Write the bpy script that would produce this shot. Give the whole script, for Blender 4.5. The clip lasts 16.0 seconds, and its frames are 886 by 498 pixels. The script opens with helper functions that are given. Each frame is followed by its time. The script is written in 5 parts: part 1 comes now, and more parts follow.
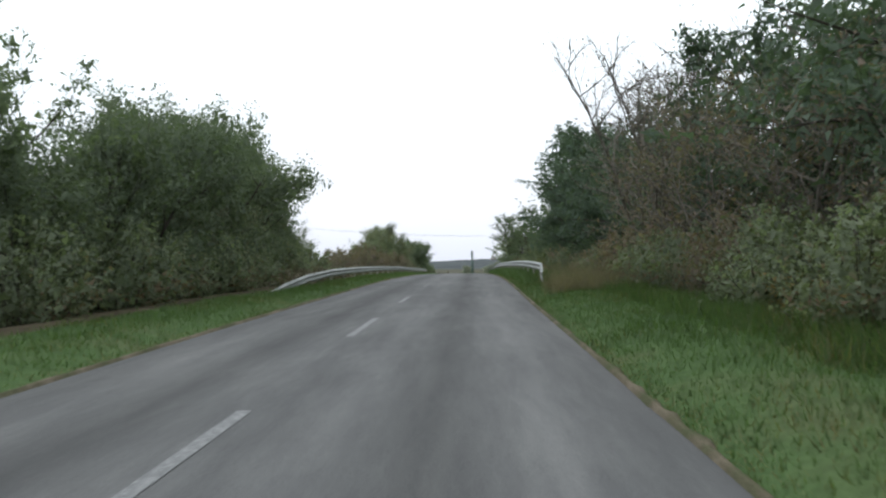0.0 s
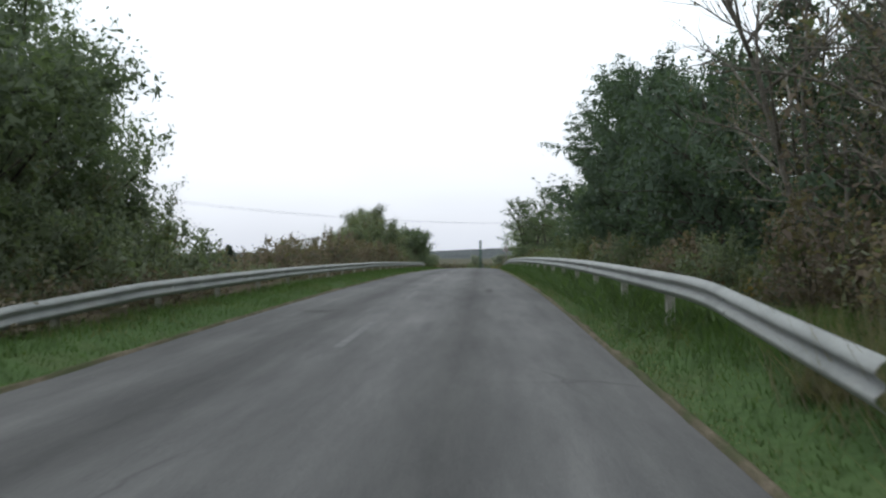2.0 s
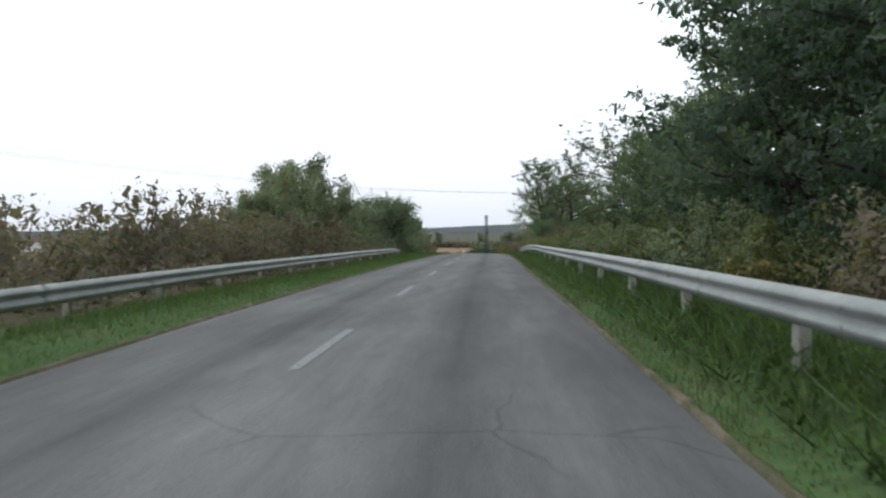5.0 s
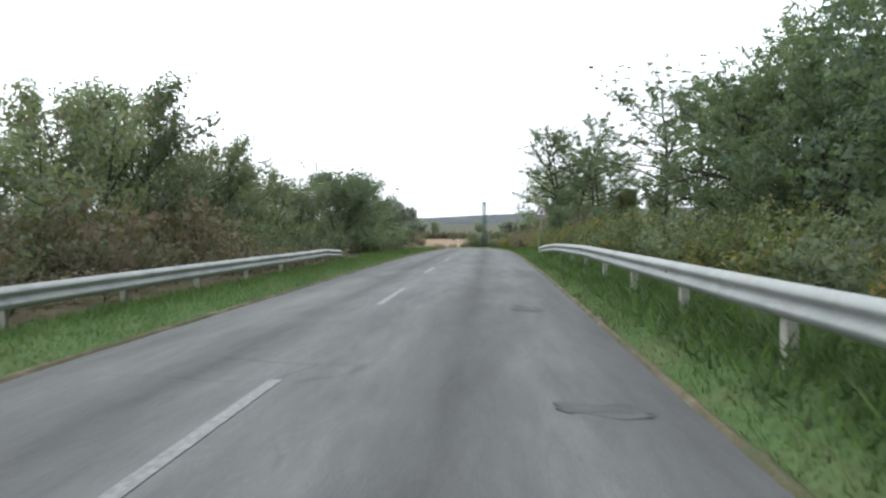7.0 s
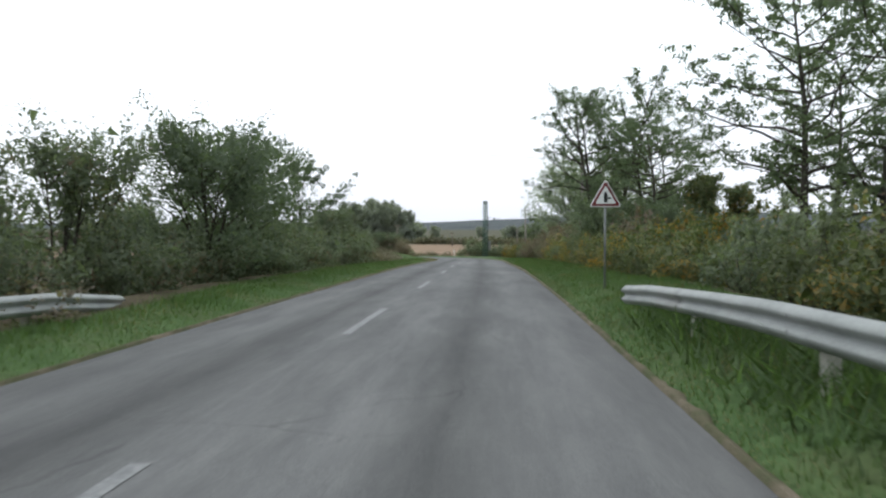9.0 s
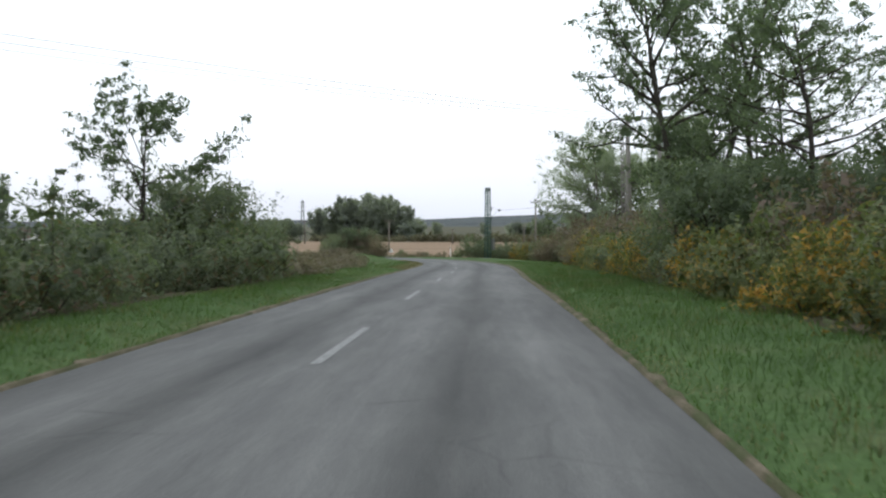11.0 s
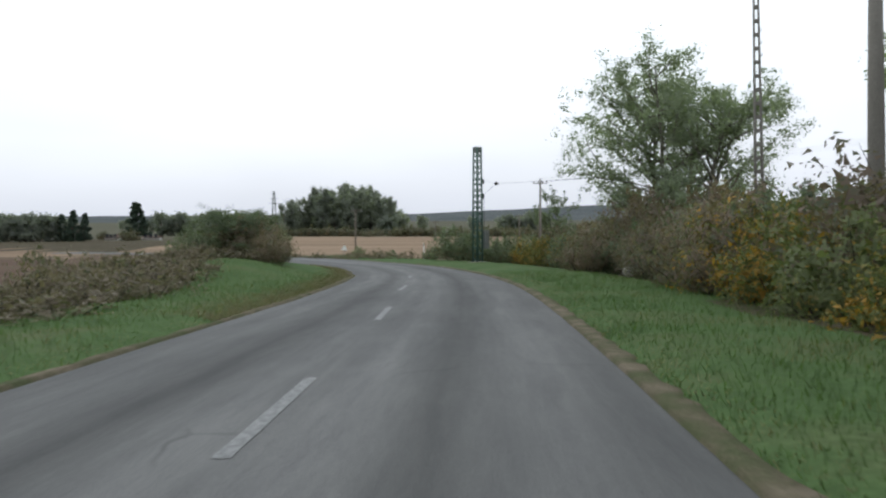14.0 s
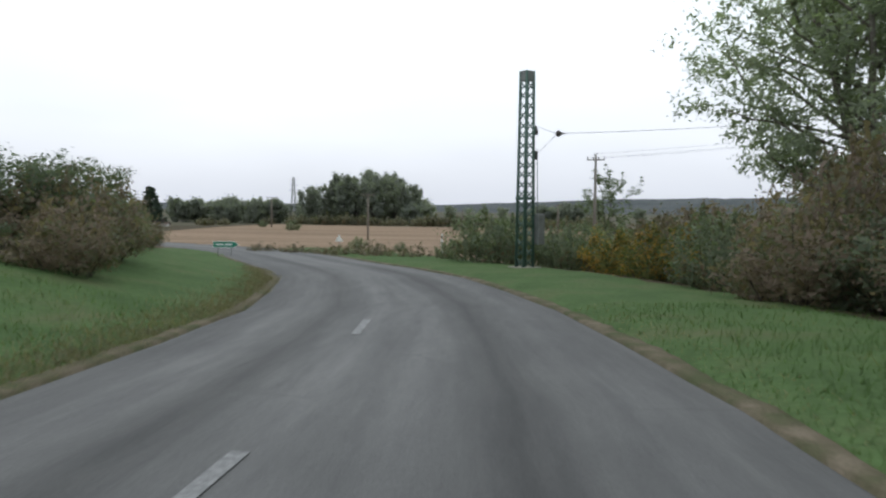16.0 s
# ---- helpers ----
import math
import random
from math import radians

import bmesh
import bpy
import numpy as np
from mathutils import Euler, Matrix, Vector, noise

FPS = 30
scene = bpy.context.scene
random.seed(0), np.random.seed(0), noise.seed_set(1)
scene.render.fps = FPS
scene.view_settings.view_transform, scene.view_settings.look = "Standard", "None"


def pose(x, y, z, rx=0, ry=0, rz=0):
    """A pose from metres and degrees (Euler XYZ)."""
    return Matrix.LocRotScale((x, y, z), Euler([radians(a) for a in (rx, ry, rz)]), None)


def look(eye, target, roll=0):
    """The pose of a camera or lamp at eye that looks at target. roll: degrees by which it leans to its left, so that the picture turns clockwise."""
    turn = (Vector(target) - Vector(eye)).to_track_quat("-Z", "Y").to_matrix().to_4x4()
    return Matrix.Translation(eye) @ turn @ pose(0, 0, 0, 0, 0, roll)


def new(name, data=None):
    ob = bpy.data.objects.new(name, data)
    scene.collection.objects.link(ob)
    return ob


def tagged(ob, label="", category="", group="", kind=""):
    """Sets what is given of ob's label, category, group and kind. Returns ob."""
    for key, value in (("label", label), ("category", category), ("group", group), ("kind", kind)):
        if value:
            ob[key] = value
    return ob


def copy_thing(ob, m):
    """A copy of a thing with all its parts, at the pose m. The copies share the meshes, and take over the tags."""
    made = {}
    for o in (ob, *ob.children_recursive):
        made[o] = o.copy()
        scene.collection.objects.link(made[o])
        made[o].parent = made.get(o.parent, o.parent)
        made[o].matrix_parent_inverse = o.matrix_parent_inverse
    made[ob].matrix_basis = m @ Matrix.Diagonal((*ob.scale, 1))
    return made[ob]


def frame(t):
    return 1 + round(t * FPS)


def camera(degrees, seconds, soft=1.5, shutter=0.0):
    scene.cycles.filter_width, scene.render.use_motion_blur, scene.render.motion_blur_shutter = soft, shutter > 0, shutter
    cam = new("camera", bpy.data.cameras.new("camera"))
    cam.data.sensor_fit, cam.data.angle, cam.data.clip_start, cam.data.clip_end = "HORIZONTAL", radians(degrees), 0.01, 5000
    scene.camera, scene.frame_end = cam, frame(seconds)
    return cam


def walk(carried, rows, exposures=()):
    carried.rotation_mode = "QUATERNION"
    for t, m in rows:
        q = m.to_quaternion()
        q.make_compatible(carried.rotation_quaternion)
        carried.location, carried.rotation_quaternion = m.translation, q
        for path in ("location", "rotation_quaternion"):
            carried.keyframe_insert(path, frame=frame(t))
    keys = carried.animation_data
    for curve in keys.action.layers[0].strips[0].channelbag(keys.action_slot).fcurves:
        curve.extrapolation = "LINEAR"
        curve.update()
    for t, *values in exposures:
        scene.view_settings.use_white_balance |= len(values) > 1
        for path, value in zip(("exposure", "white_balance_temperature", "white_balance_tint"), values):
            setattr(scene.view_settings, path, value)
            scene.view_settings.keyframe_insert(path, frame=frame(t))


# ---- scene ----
cam = camera(57.2, 16.0, soft=2.3, shutter=0.15)

# seconds, x, y, z, yaw, pitch, roll
PATH = [
    (0.00, 0.00, 0.00, 1.45, 2.38, 1.19, 0.49),
    (0.50, -0.04, 5.55, 1.57, 2.41, 0.68, 0.18),
    (1.00, -0.10, 11.13, 1.68, 2.44, 0.79, 0.37),
    (1.50, -0.15, 16.74, 1.77, 2.45, 0.52, 0.14),
    (2.00, -0.15, 22.34, 1.85, 2.95, 0.43, 0.19),
    (2.50, -0.15, 27.96, 1.93, 3.06, 0.34, 0.22),
    (3.00, -0.15, 33.62, 2.02, 3.09, 0.42, 0.32),
    (3.50, -0.15, 39.31, 2.12, 3.08, 0.06, 0.16),
    (4.00, -0.16, 45.06, 2.18, 3.12, -0.89, 0.22),
    (4.75, -0.22, 53.87, 2.22, 3.39, -1.17, 0.29),
    (5.50, -0.28, 62.95, 2.20, 3.39, -1.34, 0.29),
    (6.50, -0.37, 75.52, 2.19, 3.17, -1.03, 1.25),
    (7.00, -0.40, 81.99, 2.12, 3.25, -1.94, 0.51),
    (7.50, -0.42, 88.55, 2.06, 3.36, -1.51, 0.29),
    (8.00, -0.42, 95.10, 2.00, 3.33, -1.52, 0.26),
    (8.50, -0.38, 101.58, 1.95, 3.35, -1.51, 0.10),
    (9.00, -0.32, 107.95, 1.87, 3.43, -1.61, -0.02),
    (9.80, -0.36, 118.02, 1.74, 3.92, -1.37, 0.29),
    (10.60, -0.34, 127.93, 1.60, 3.82, -1.57, 0.29),
    (11.50, -0.35, 138.85, 1.38, 3.63, -2.03, 0.05),
    (12.00, -0.43, 144.84, 1.26, 3.46, -1.94, 0.46),
    (12.50, -0.49, 150.76, 1.11, 3.34, -2.11, 0.33),
    (13.00, -0.58, 156.59, 0.95, 3.36, -2.28, 0.74),
    (13.50, -0.70, 162.30, 0.77, 3.27, -2.85, 0.98),
    (14.00, -0.79, 168.02, 0.60, 2.89, -2.20, 0.33),
    (14.50, -0.90, 173.76, 0.42, 2.97, -2.55, 0.18),
    (15.00, -1.08, 179.49, 0.23, 3.47, -2.87, -0.02),
    (15.50, -1.35, 185.22, 0.04, 3.98, -2.66, 0.13),
    (16.00, -1.73, 190.93, -0.15, 4.93, -2.80, -0.59),
]
EXPOSURE = [(0, -0.12), (1, -0.15), (2, -0.32), (3.5, -0.52), (4.2, -0.50), (6.3, 0.46), (7, 0.46), (7.5, 0.41), (8.2, 0.20), (9, 0.02), (11.5, -0.14), (12.5, -0.20), (14, -0.32), (16, -0.36)]
walk(cam, [(t, pose(x, y, z, 90 + p, r, w)) for t, x, y, z, w, p, r in PATH], [(t, e, 6160, 5) for t, e in EXPOSURE])

# ---------------------------------------------------------------- light: an overcast evening sky
world = bpy.data.worlds.new("overcast_sky")
scene.world = world
world.use_nodes = True
wn, wl = world.node_tree.nodes, world.node_tree.links
wn.clear()
w_out = wn.new("ShaderNodeOutputWorld")
w_bg = wn.new("ShaderNodeBackground")
w_sky = wn.new("ShaderNodeTexSky")
w_sky.sky_type = "NISHITA"
w_sky.sun_disc = False
w_sky.sun_elevation, w_sky.sun_rotation = radians(62.6), radians(-42)
w_sky.air_density, w_sky.dust_density = 1.2, 3.0
w_co = wn.new("ShaderNodeTexCoord")
w_sep = wn.new("ShaderNodeSeparateXYZ")
w_ramp = wn.new("ShaderNodeValToRGB")
w_ramp.color_ramp.elements[0].position, w_ramp.color_ramp.elements[0].color = 0.0, (0.62, 0.62, 0.68, 1)
w_ramp.color_ramp.elements[1].position, w_ramp.color_ramp.elements[1].color = 0.30, (1.0, 1.02, 1.05, 1)
w_mid = w_ramp.color_ramp.elements.new(0.09)
w_mid.color = (0.79, 0.78, 0.83, 1)
w_noise = wn.new("ShaderNodeTexNoise")
w_noise.inputs["Scale"].default_value, w_noise.inputs["Detail"].default_value = 2.2, 5.0
w_map = wn.new("ShaderNodeMapping")
w_map.inputs["Scale"].default_value = (1, 1, 3.5)
w_nr = wn.new("ShaderNodeMapRange")
w_nr.inputs[1].default_value, w_nr.inputs[2].default_value = 0.3, 0.7
w_nr.inputs[3].default_value, w_nr.inputs[4].default_value = 0.94, 1.06
w_mul = wn.new("ShaderNodeVectorMath")
w_mul.operation = "SCALE"
w_mix = wn.new("ShaderNodeMixRGB")
w_mix.inputs[0].default_value = 0.90
w_gain = wn.new("ShaderNodeVectorMath")
w_gain.operation = "SCALE"
w_gain.inputs["Scale"].default_value = 0.12
wl.new(w_co.outputs["Generated"], w_sep.inputs[0])
wl.new(w_sep.outputs["Z"], w_ramp.inputs[0])
wl.new(w_co.outputs["Generated"], w_map.inputs[0])
wl.new(w_map.outputs[0], w_noise.inputs["Vector"])
wl.new(w_noise.outputs[0], w_nr.inputs[0])
wl.new(w_ramp.outputs[0], w_mul.inputs[0])
w_side = wn.new("ShaderNodeMath")
w_side.operation = "MULTIPLY_ADD"
w_side.inputs[1].default_value, w_side.inputs[2].default_value = 0.26, 1.0
w_both = wn.new("ShaderNodeMath")
w_both.operation = "MULTIPLY"
wl.new(w_sep.outputs["Y"], w_side.inputs[0])
wl.new(w_side.outputs[0], w_both.inputs[0])
wl.new(w_nr.outputs[0], w_both.inputs[1])
wl.new(w_both.outputs[0], w_mul.inputs["Scale"])
wl.new(w_sky.outputs[0], w_gain.inputs[0])
wl.new(w_gain.outputs[0], w_mix.inputs[1])
wl.new(w_mul.outputs[0], w_mix.inputs[2])
wl.new(w_mix.outputs[0], w_bg.inputs[0])
w_bg.inputs[1].default_value = 1.36
wl.new(w_bg.outputs[0], w_out.inputs[0])

sun = new("sun", bpy.data.lights.new("sun", "SUN"))
sun.data.energy, sun.data.angle, sun.data.color = 0.5, radians(30), (1.0, 0.95, 0.9)
sun.matrix_world = look((-18, 20, 52), (0, 0, 0))

# ---------------------------------------------------------------- materials
MATS = {}


def nodes_of(name):
    m = bpy.data.materials.new(name)
    m.use_nodes = True
    MATS[name] = m
    n = m.node_tree.nodes
    return m, n, m.node_tree.links, n["Principled BSDF"]


def noise_node(n, l, scale, detail=4.0, rough=0.55, coord="Object", stretch=None):
    tc = n.new("ShaderNodeTexCoord")
    t = n.new("ShaderNodeTexNoise")
    t.inputs["Scale"].default_value, t.inputs["Detail"].default_value, t.inputs["Roughness"].default_value = scale, detail, rough
    src = tc.outputs[coord]
    if stretch:
        mp = n.new("ShaderNodeMapping")
        mp.inputs["Scale"].default_value = stretch
        l.new(src, mp.inputs[0])
        src = mp.outputs[0]
    l.new(src, t.inputs["Vector"])
    return t.outputs[0]


def ramp(n, l, src, stops):
    r = n.new("ShaderNodeValToRGB")
    e = r.color_ramp.elements
    e[0].position, e[0].color = stops[0][0], (*stops[0][1], 1)
    e[1].position, e[1].color = stops[-1][0], (*stops[-1][1], 1)
    for p, c in stops[1:-1]:
        k = e.new(p)
        k.color = (*c, 1)
    l.new(src, r.inputs[0])
    return r.outputs[0]


def mixc(n, l, fac, a, b, mode="MIX"):
    x = n.new("ShaderNodeMixRGB")
    x.blend_type = mode
    for s, v in zip(x.inputs, (fac, a, b)):
        if isinstance(v, (int, float)):
            s.default_value = v
        elif isinstance(v, tuple):
            s.default_value = (*v, 1)
        else:
            l.new(v, s)
    return x.outputs[0]


def bump(n, l, bsdf, src, strength, dist=0.02):
    b = n.new("ShaderNodeBump")
    b.inputs["Strength"].default_value, b.inputs["Distance"].default_value = strength, dist
    l.new(src, b.inputs["Height"])
    l.new(b.outputs[0], bsdf.inputs["Normal"])


def surface(name, stops, scale=3.0, fine=40.0, rough=0.8, metal=0.0, bumps=0.3, dist=0.01, spread=0.15, stretch=None):
    """Two scales of noise over a colour ramp, with a fine relief."""
    m, n, l, b = nodes_of(name)
    big = noise_node(n, l, scale, stretch=stretch)
    small = noise_node(n, l, fine, 3.0)
    c = ramp(n, l, big, stops)
    v = ramp(n, l, small, [(0.3, (1 - spread,) * 3), (0.7, (1 + spread,) * 3)])
    l.new(mixc(n, l, 1.0, c, v, "MULTIPLY"), b.inputs["Base Color"])
    b.inputs["Roughness"].default_value, b.inputs["Metallic"].default_value = rough, metal
    if rough >= 0.9:
        b.inputs["Specular IOR Level"].default_value = 0.05
    bump(n, l, b, small, bumps, dist)
    return m


def leafy(name, dark, light, turn=None, turned=0.0, thru=0.35):
    """Leaves: two-sided, a little light comes through, each leaf and each plant its own shade."""
    m, n, l, b = nodes_of(name)
    out = n["Material Output"]
    geo = n.new("ShaderNodeNewGeometry")
    inf = n.new("ShaderNodeObjectInfo")
    c = ramp(n, l, geo.outputs["Random Per Island"], [(0.0, tuple((2 * p + q) / 3 for p, q in zip(dark, light))), (0.8, light), (1.0, tuple(min(1, x * 1.12) for x in light))])
    if turn:
        big = noise_node(n, l, 0.55, 3.0)
        add = n.new("ShaderNodeMath")
        add.operation = "ADD"
        wn2 = n.new("ShaderNodeMath")
        wn2.operation = "MULTIPLY_ADD"
        l.new(geo.outputs["Random Per Island"], wn2.inputs[0])
        wn2.inputs[1].default_value, wn2.inputs[2].default_value = 0.5, -0.25
        l.new(big, add.inputs[0])
        l.new(wn2.outputs[0], add.inputs[1])
        f = n.new("ShaderNodeMapRange")
        f.inputs[1].default_value, f.inputs[2].default_value = 0.72 - 0.5 * turned, 0.86 - 0.5 * turned
        l.new(add.outputs[0], f.inputs[0])
        c = mixc(n, l, f.outputs[0], c, turn)
    k = ramp(n, l, inf.outputs["Random"], [(0.0, (0.78, 0.8, 0.8)), (1.0, (1.15, 1.15, 1.1))])
    c = mixc(n, l, 1.0, c, k, "MULTIPLY")
    l.new(c, b.inputs["Base Color"])
    b.inputs["Roughness"].default_value = 0.55
    b.inputs["Specular IOR Level"].default_value = 0.08
    tr = n.new("ShaderNodeBsdfTranslucent")
    l.new(mixc(n, l, 1.0, c, (1.1, 1.25, 0.7), "MULTIPLY"), tr.inputs[0])
    ms = n.new("ShaderNodeMixShader")
    ms.inputs[0].default_value = thru
    l.new(b.outputs[0], ms.inputs[1])
    l.new(tr.outputs[0], ms.inputs[2])
    l.new(ms.outputs[0], out.inputs["Surface"])
    return m


BARK = surface("bark", [(0.3, (0.045, 0.04, 0.033)), (0.7, (0.10, 0.09, 0.075))], 2.0, 14.0, 0.9, 0, 0.8, 0.03, 0.3, (3, 3, 0.5))
BARK_PALE = surface("pale_bark", [(0.3, (0.14, 0.125, 0.105)), (0.7, (0.26, 0.24, 0.205))], 2.0, 14.0, 0.9, 0, 0.6, 0.02, 0.25, (3, 3, 0.5))
LEAF_HEDGE = leafy("willow_leaf", (0.094, 0.120, 0.082), (0.168, 0.200, 0.134), thru=0.4)
LEAF_LOCUST = leafy("locust_leaf", (0.092, 0.120, 0.080), (0.165, 0.200, 0.126), thru=0.45)
LEAF_DARK = leafy("dark_leaf", (0.066, 0.096, 0.074), (0.120, 0.158, 0.114))
LEAF_SHRUB = leafy("shrub_leaf", (0.115, 0.138, 0.098), (0.205, 0.232, 0.160), (0.20, 0.14, 0.10), 0.10, 0.42)
LEAF_BROWN = leafy("browned_leaf", (0.150, 0.116, 0.094), (0.236, 0.182, 0.148), (0.150, 0.158, 0.108), 0.38, 0.42)
LEAF_DRYWEED = leafy("dry_weed_leaf", (0.140, 0.114, 0.092), (0.235, 0.194, 0.155), (0.11, 0.13, 0.07), 0.25)
LEAF_YELLOW = leafy("turning_leaf", (0.095, 0.118, 0.050), (0.180, 0.200, 0.085), (0.37, 0.22, 0.055), 0.47)
LEAF_OLIVE = leafy("olive_leaf", (0.090, 0.110, 0.058), (0.165, 0.185, 0.098), (0.32, 0.21, 0.07), 0.11)
LEAF_WILLOW = leafy("silver_leaf", (0.16, 0.19, 0.14), (0.28, 0.31, 0.235), thru=0.48)
# distance haze is put into this leaf colour, paler and greyer than near leaves
LEAF_FAR_HAZED = leafy("hazed_far_leaf", (0.185, 0.198, 0.180), (0.25, 0.263, 0.235), thru=0.45)
LEAF_SCRUB = leafy("far_scrub_leaf", (0.105, 0.100, 0.070), (0.175, 0.165, 0.120), (0.20, 0.14, 0.09), 0.15, 0.35)
NEEDLE = leafy("needle", (0.05, 0.072, 0.056), (0.085, 0.112, 0.085), thru=0.2)
GRASS = leafy("grass_blade", (0.064, 0.104, 0.040), (0.096, 0.148, 0.058), (0.17, 0.150, 0.08), 0.12, 0.5)
DRY = leafy("dry_grass", (0.15, 0.125, 0.085), (0.27, 0.23, 0.165), thru=0.5)
WEED = leafy("weed_leaf", (0.066, 0.104, 0.048), (0.118, 0.168, 0.078), thru=0.5)


def asphalt_material():
    m, n, l, b = nodes_of("worn_asphalt")
    tc = n.new("ShaderNodeUVMap")
    sep = n.new("ShaderNodeSeparateXYZ")
    l.new(tc.outputs[0], sep.inputs[0])
    # long streaks along the lanes
    mp = n.new("ShaderNodeMapping")
    mp.inputs["Scale"].default_value = (1.0, 0.035, 1)
    l.new(tc.outputs[0], mp.inputs[0])
    st = n.new("ShaderNodeTexNoise")
    st.inputs["Scale"].default_value, st.inputs["Detail"].default_value, st.inputs["Roughness"].default_value = 1.6, 5, 0.6
    l.new(mp.outputs[0], st.inputs["Vector"])
    base = ramp(n, l, st.outputs[0], [(0.30, (0.078, 0.077, 0.077)), (0.5, (0.104, 0.103, 0.102)), (0.70, (0.140, 0.138, 0.136))])
    # wheel tracks polished paler, the oil line between them darker
    wave = n.new("ShaderNodeValToRGB")
    e = wave.color_ramp.elements
    e[0].position, e[0].color = 0.0, (0.92, 0.92, 0.92, 1)
    e[1].position, e[1].color = 1.0, (0.92, 0.92, 0.92, 1)
    for p, v in ((0.09, 0.90), (0.17, 1.06), (0.235, 0.94), (0.30, 0.64), (0.36, 0.98), (0.43, 1.24), (0.50, 1.10), (0.57, 1.24), (0.63, 0.98), (0.69, 0.64), (0.76, 0.98), (0.84, 1.18), (0.95, 0.92)):
        k = e.new(p)
        k.color = (v, v, v, 1)
    l.new(sep.outputs["X"], wave.inputs[0])
    wn_ = noise_node(n, l, 0.25, 3.0)
    tone = mixc(n, l, 1.0, base, wave.outputs[0], "MULTIPLY")
    pat = ramp(n, l, wn_, [(0.32, (0.92, 0.92, 0.92)), (0.48, (1.0, 1.0, 1.0)), (0.62, (1.06, 1.06, 1.055))])
    tone = mixc(n, l, 1.0, tone, pat, "MULTIPLY")
    grit = noise_node(n, l, 95.0, 2.0)
    gr = ramp(n, l, grit, [(0.3, (0.72, 0.72, 0.72)), (0.7, (1.28, 1.28, 1.28))])
    tone = mixc(n, l, 1.0, tone, gr, "MULTIPLY")
    mp2 = n.new("ShaderNodeMapping")
    mp2.inputs["Scale"].default_value = (14.0, 0.22, 1)
    l.new(tc.outputs[0], mp2.inputs[0])
    mott = n.new("ShaderNodeTexNoise")
    mott.inputs["Scale"].default_value, mott.inputs["Detail"].default_value, mott.inputs["Roughness"].default_value = 1.0, 6, 0.68
    l.new(mp2.outputs[0], mott.inputs["Vector"])
    tone = mixc(n, l, 1.0, tone, ramp(n, l, mott.outputs[0], [(0.30, (0.80, 0.80, 0.81)), (0.70, (1.20, 1.20, 1.19))]), "MULTIPLY")
    # blotches where the dressing has worn off
    blot = noise_node(n, l, 3.4, 7.0, 0.75, stretch=(1, 0.16, 1))
    tone = mixc(n, l, 1.0, tone, ramp(n, l, blot, [(0.34, (0.89, 0.89, 0.895)), (0.50, (1.0, 1.0, 1.0)), (0.68, (1.12, 1.12, 1.11))]), "MULTIPLY")
    # cracks
    vo = n.new("ShaderNodeTexVoronoi")
    vo.feature = "DISTANCE_TO_EDGE"
    vo.inputs["Scale"].default_value = 0.55
    tco = n.new("ShaderNodeTexCoord")
    wob = n.new("ShaderNodeTexNoise")
    wob.inputs["Scale"].default_value = 1.2
    l.new(tco.outputs["Object"], wob.inputs["Vector"])
    l.new(mixc(n, l, 0.25, tco.outputs["Object"], wob.outputs["Color"]), vo.inputs["Vector"])
    ck = ramp(n, l, vo.outputs["Distance"], [(0.0, (0.55, 0.55, 0.55)), (0.012, (1, 1, 1))])
    lim = ramp(n, l, wn_, [(0.56, (0, 0, 0)), (0.64, (0.7, 0.7, 0.7))])
    tone = mixc(n, l, lim, tone, mixc(n, l, 1.0, tone, ck, "MULTIPLY"))
    l.new(tone, b.inputs["Base Color"])
    b.inputs["Roughness"].default_value = 0.9
    b.inputs["Specular IOR Level"].default_value = 0.3
    bump(n, l, b, grit, 0.35, 0.006)
    return m


ASPHALT = asphalt_material()
PATCH = surface("tar_patch", [(0.35, (0.086, 0.085, 0.084)), (0.65, (0.118, 0.117, 0.115))], 2.0, 90, 0.92, 0, 0.3, 0.005, 0.25)
SHOULDER = surface("dry_shoulder", [(0.36, (0.078, 0.086, 0.045)), (0.50, (0.112, 0.100, 0.066)), (0.68, (0.180, 0.150, 0.112))], 1.6, 45, 0.95, 0, 0.6, 0.02, 0.3)
TURF = surface("turf", [(0.3, (0.058, 0.094, 0.036)), (0.5, (0.074, 0.118, 0.045)), (0.78, (0.105, 0.115, 0.058))], 0.5, 9, 0.95, 0, 0.5, 0.04, 0.2)
LITTER = surface("thicket_floor", [(0.3, (0.05, 0.042, 0.028)), (0.6, (0.09, 0.075, 0.05)), (0.8, (0.06, 0.08, 0.03))], 0.6, 7, 1.0, 0, 0.8, 0.06, 0.3)
STUBBLE = surface("stubble_field", [(0.3, (0.185, 0.130, 0.088)), (0.5, (0.24, 0.172, 0.118)), (0.72, (0.29, 0.215, 0.15))], 0.035, 1.4, 1.0, 0, 0.6, 0.1, 0.16, (0.4, 3, 1))
MEADOW = surface("brown_meadow", [(0.3, (0.086, 0.058, 0.043)), (0.5, (0.118, 0.078, 0.058)), (0.72, (0.105, 0.088, 0.058))], 0.06, 1.2, 1.0, 0, 0.7, 0.1, 0.25)
FARGREEN = surface("far_meadow", [(0.3, (0.075, 0.078, 0.052)), (0.5, (0.105, 0.098, 0.070)), (0.72, (0.085, 0.092, 0.055))], 0.01, 0.3, 1.0, 0, 0.3, 0.1, 0.2)
# blue-grey of distant haze painted into the hills' forest colour
HILL_HAZED = surface("hazed_far_forest", [(0.3, (0.070, 0.080, 0.085)), (0.7, (0.110, 0.118, 0.118))], 0.01, 0.09, 1.0, 0, 0.5, 4.0, 0.25)
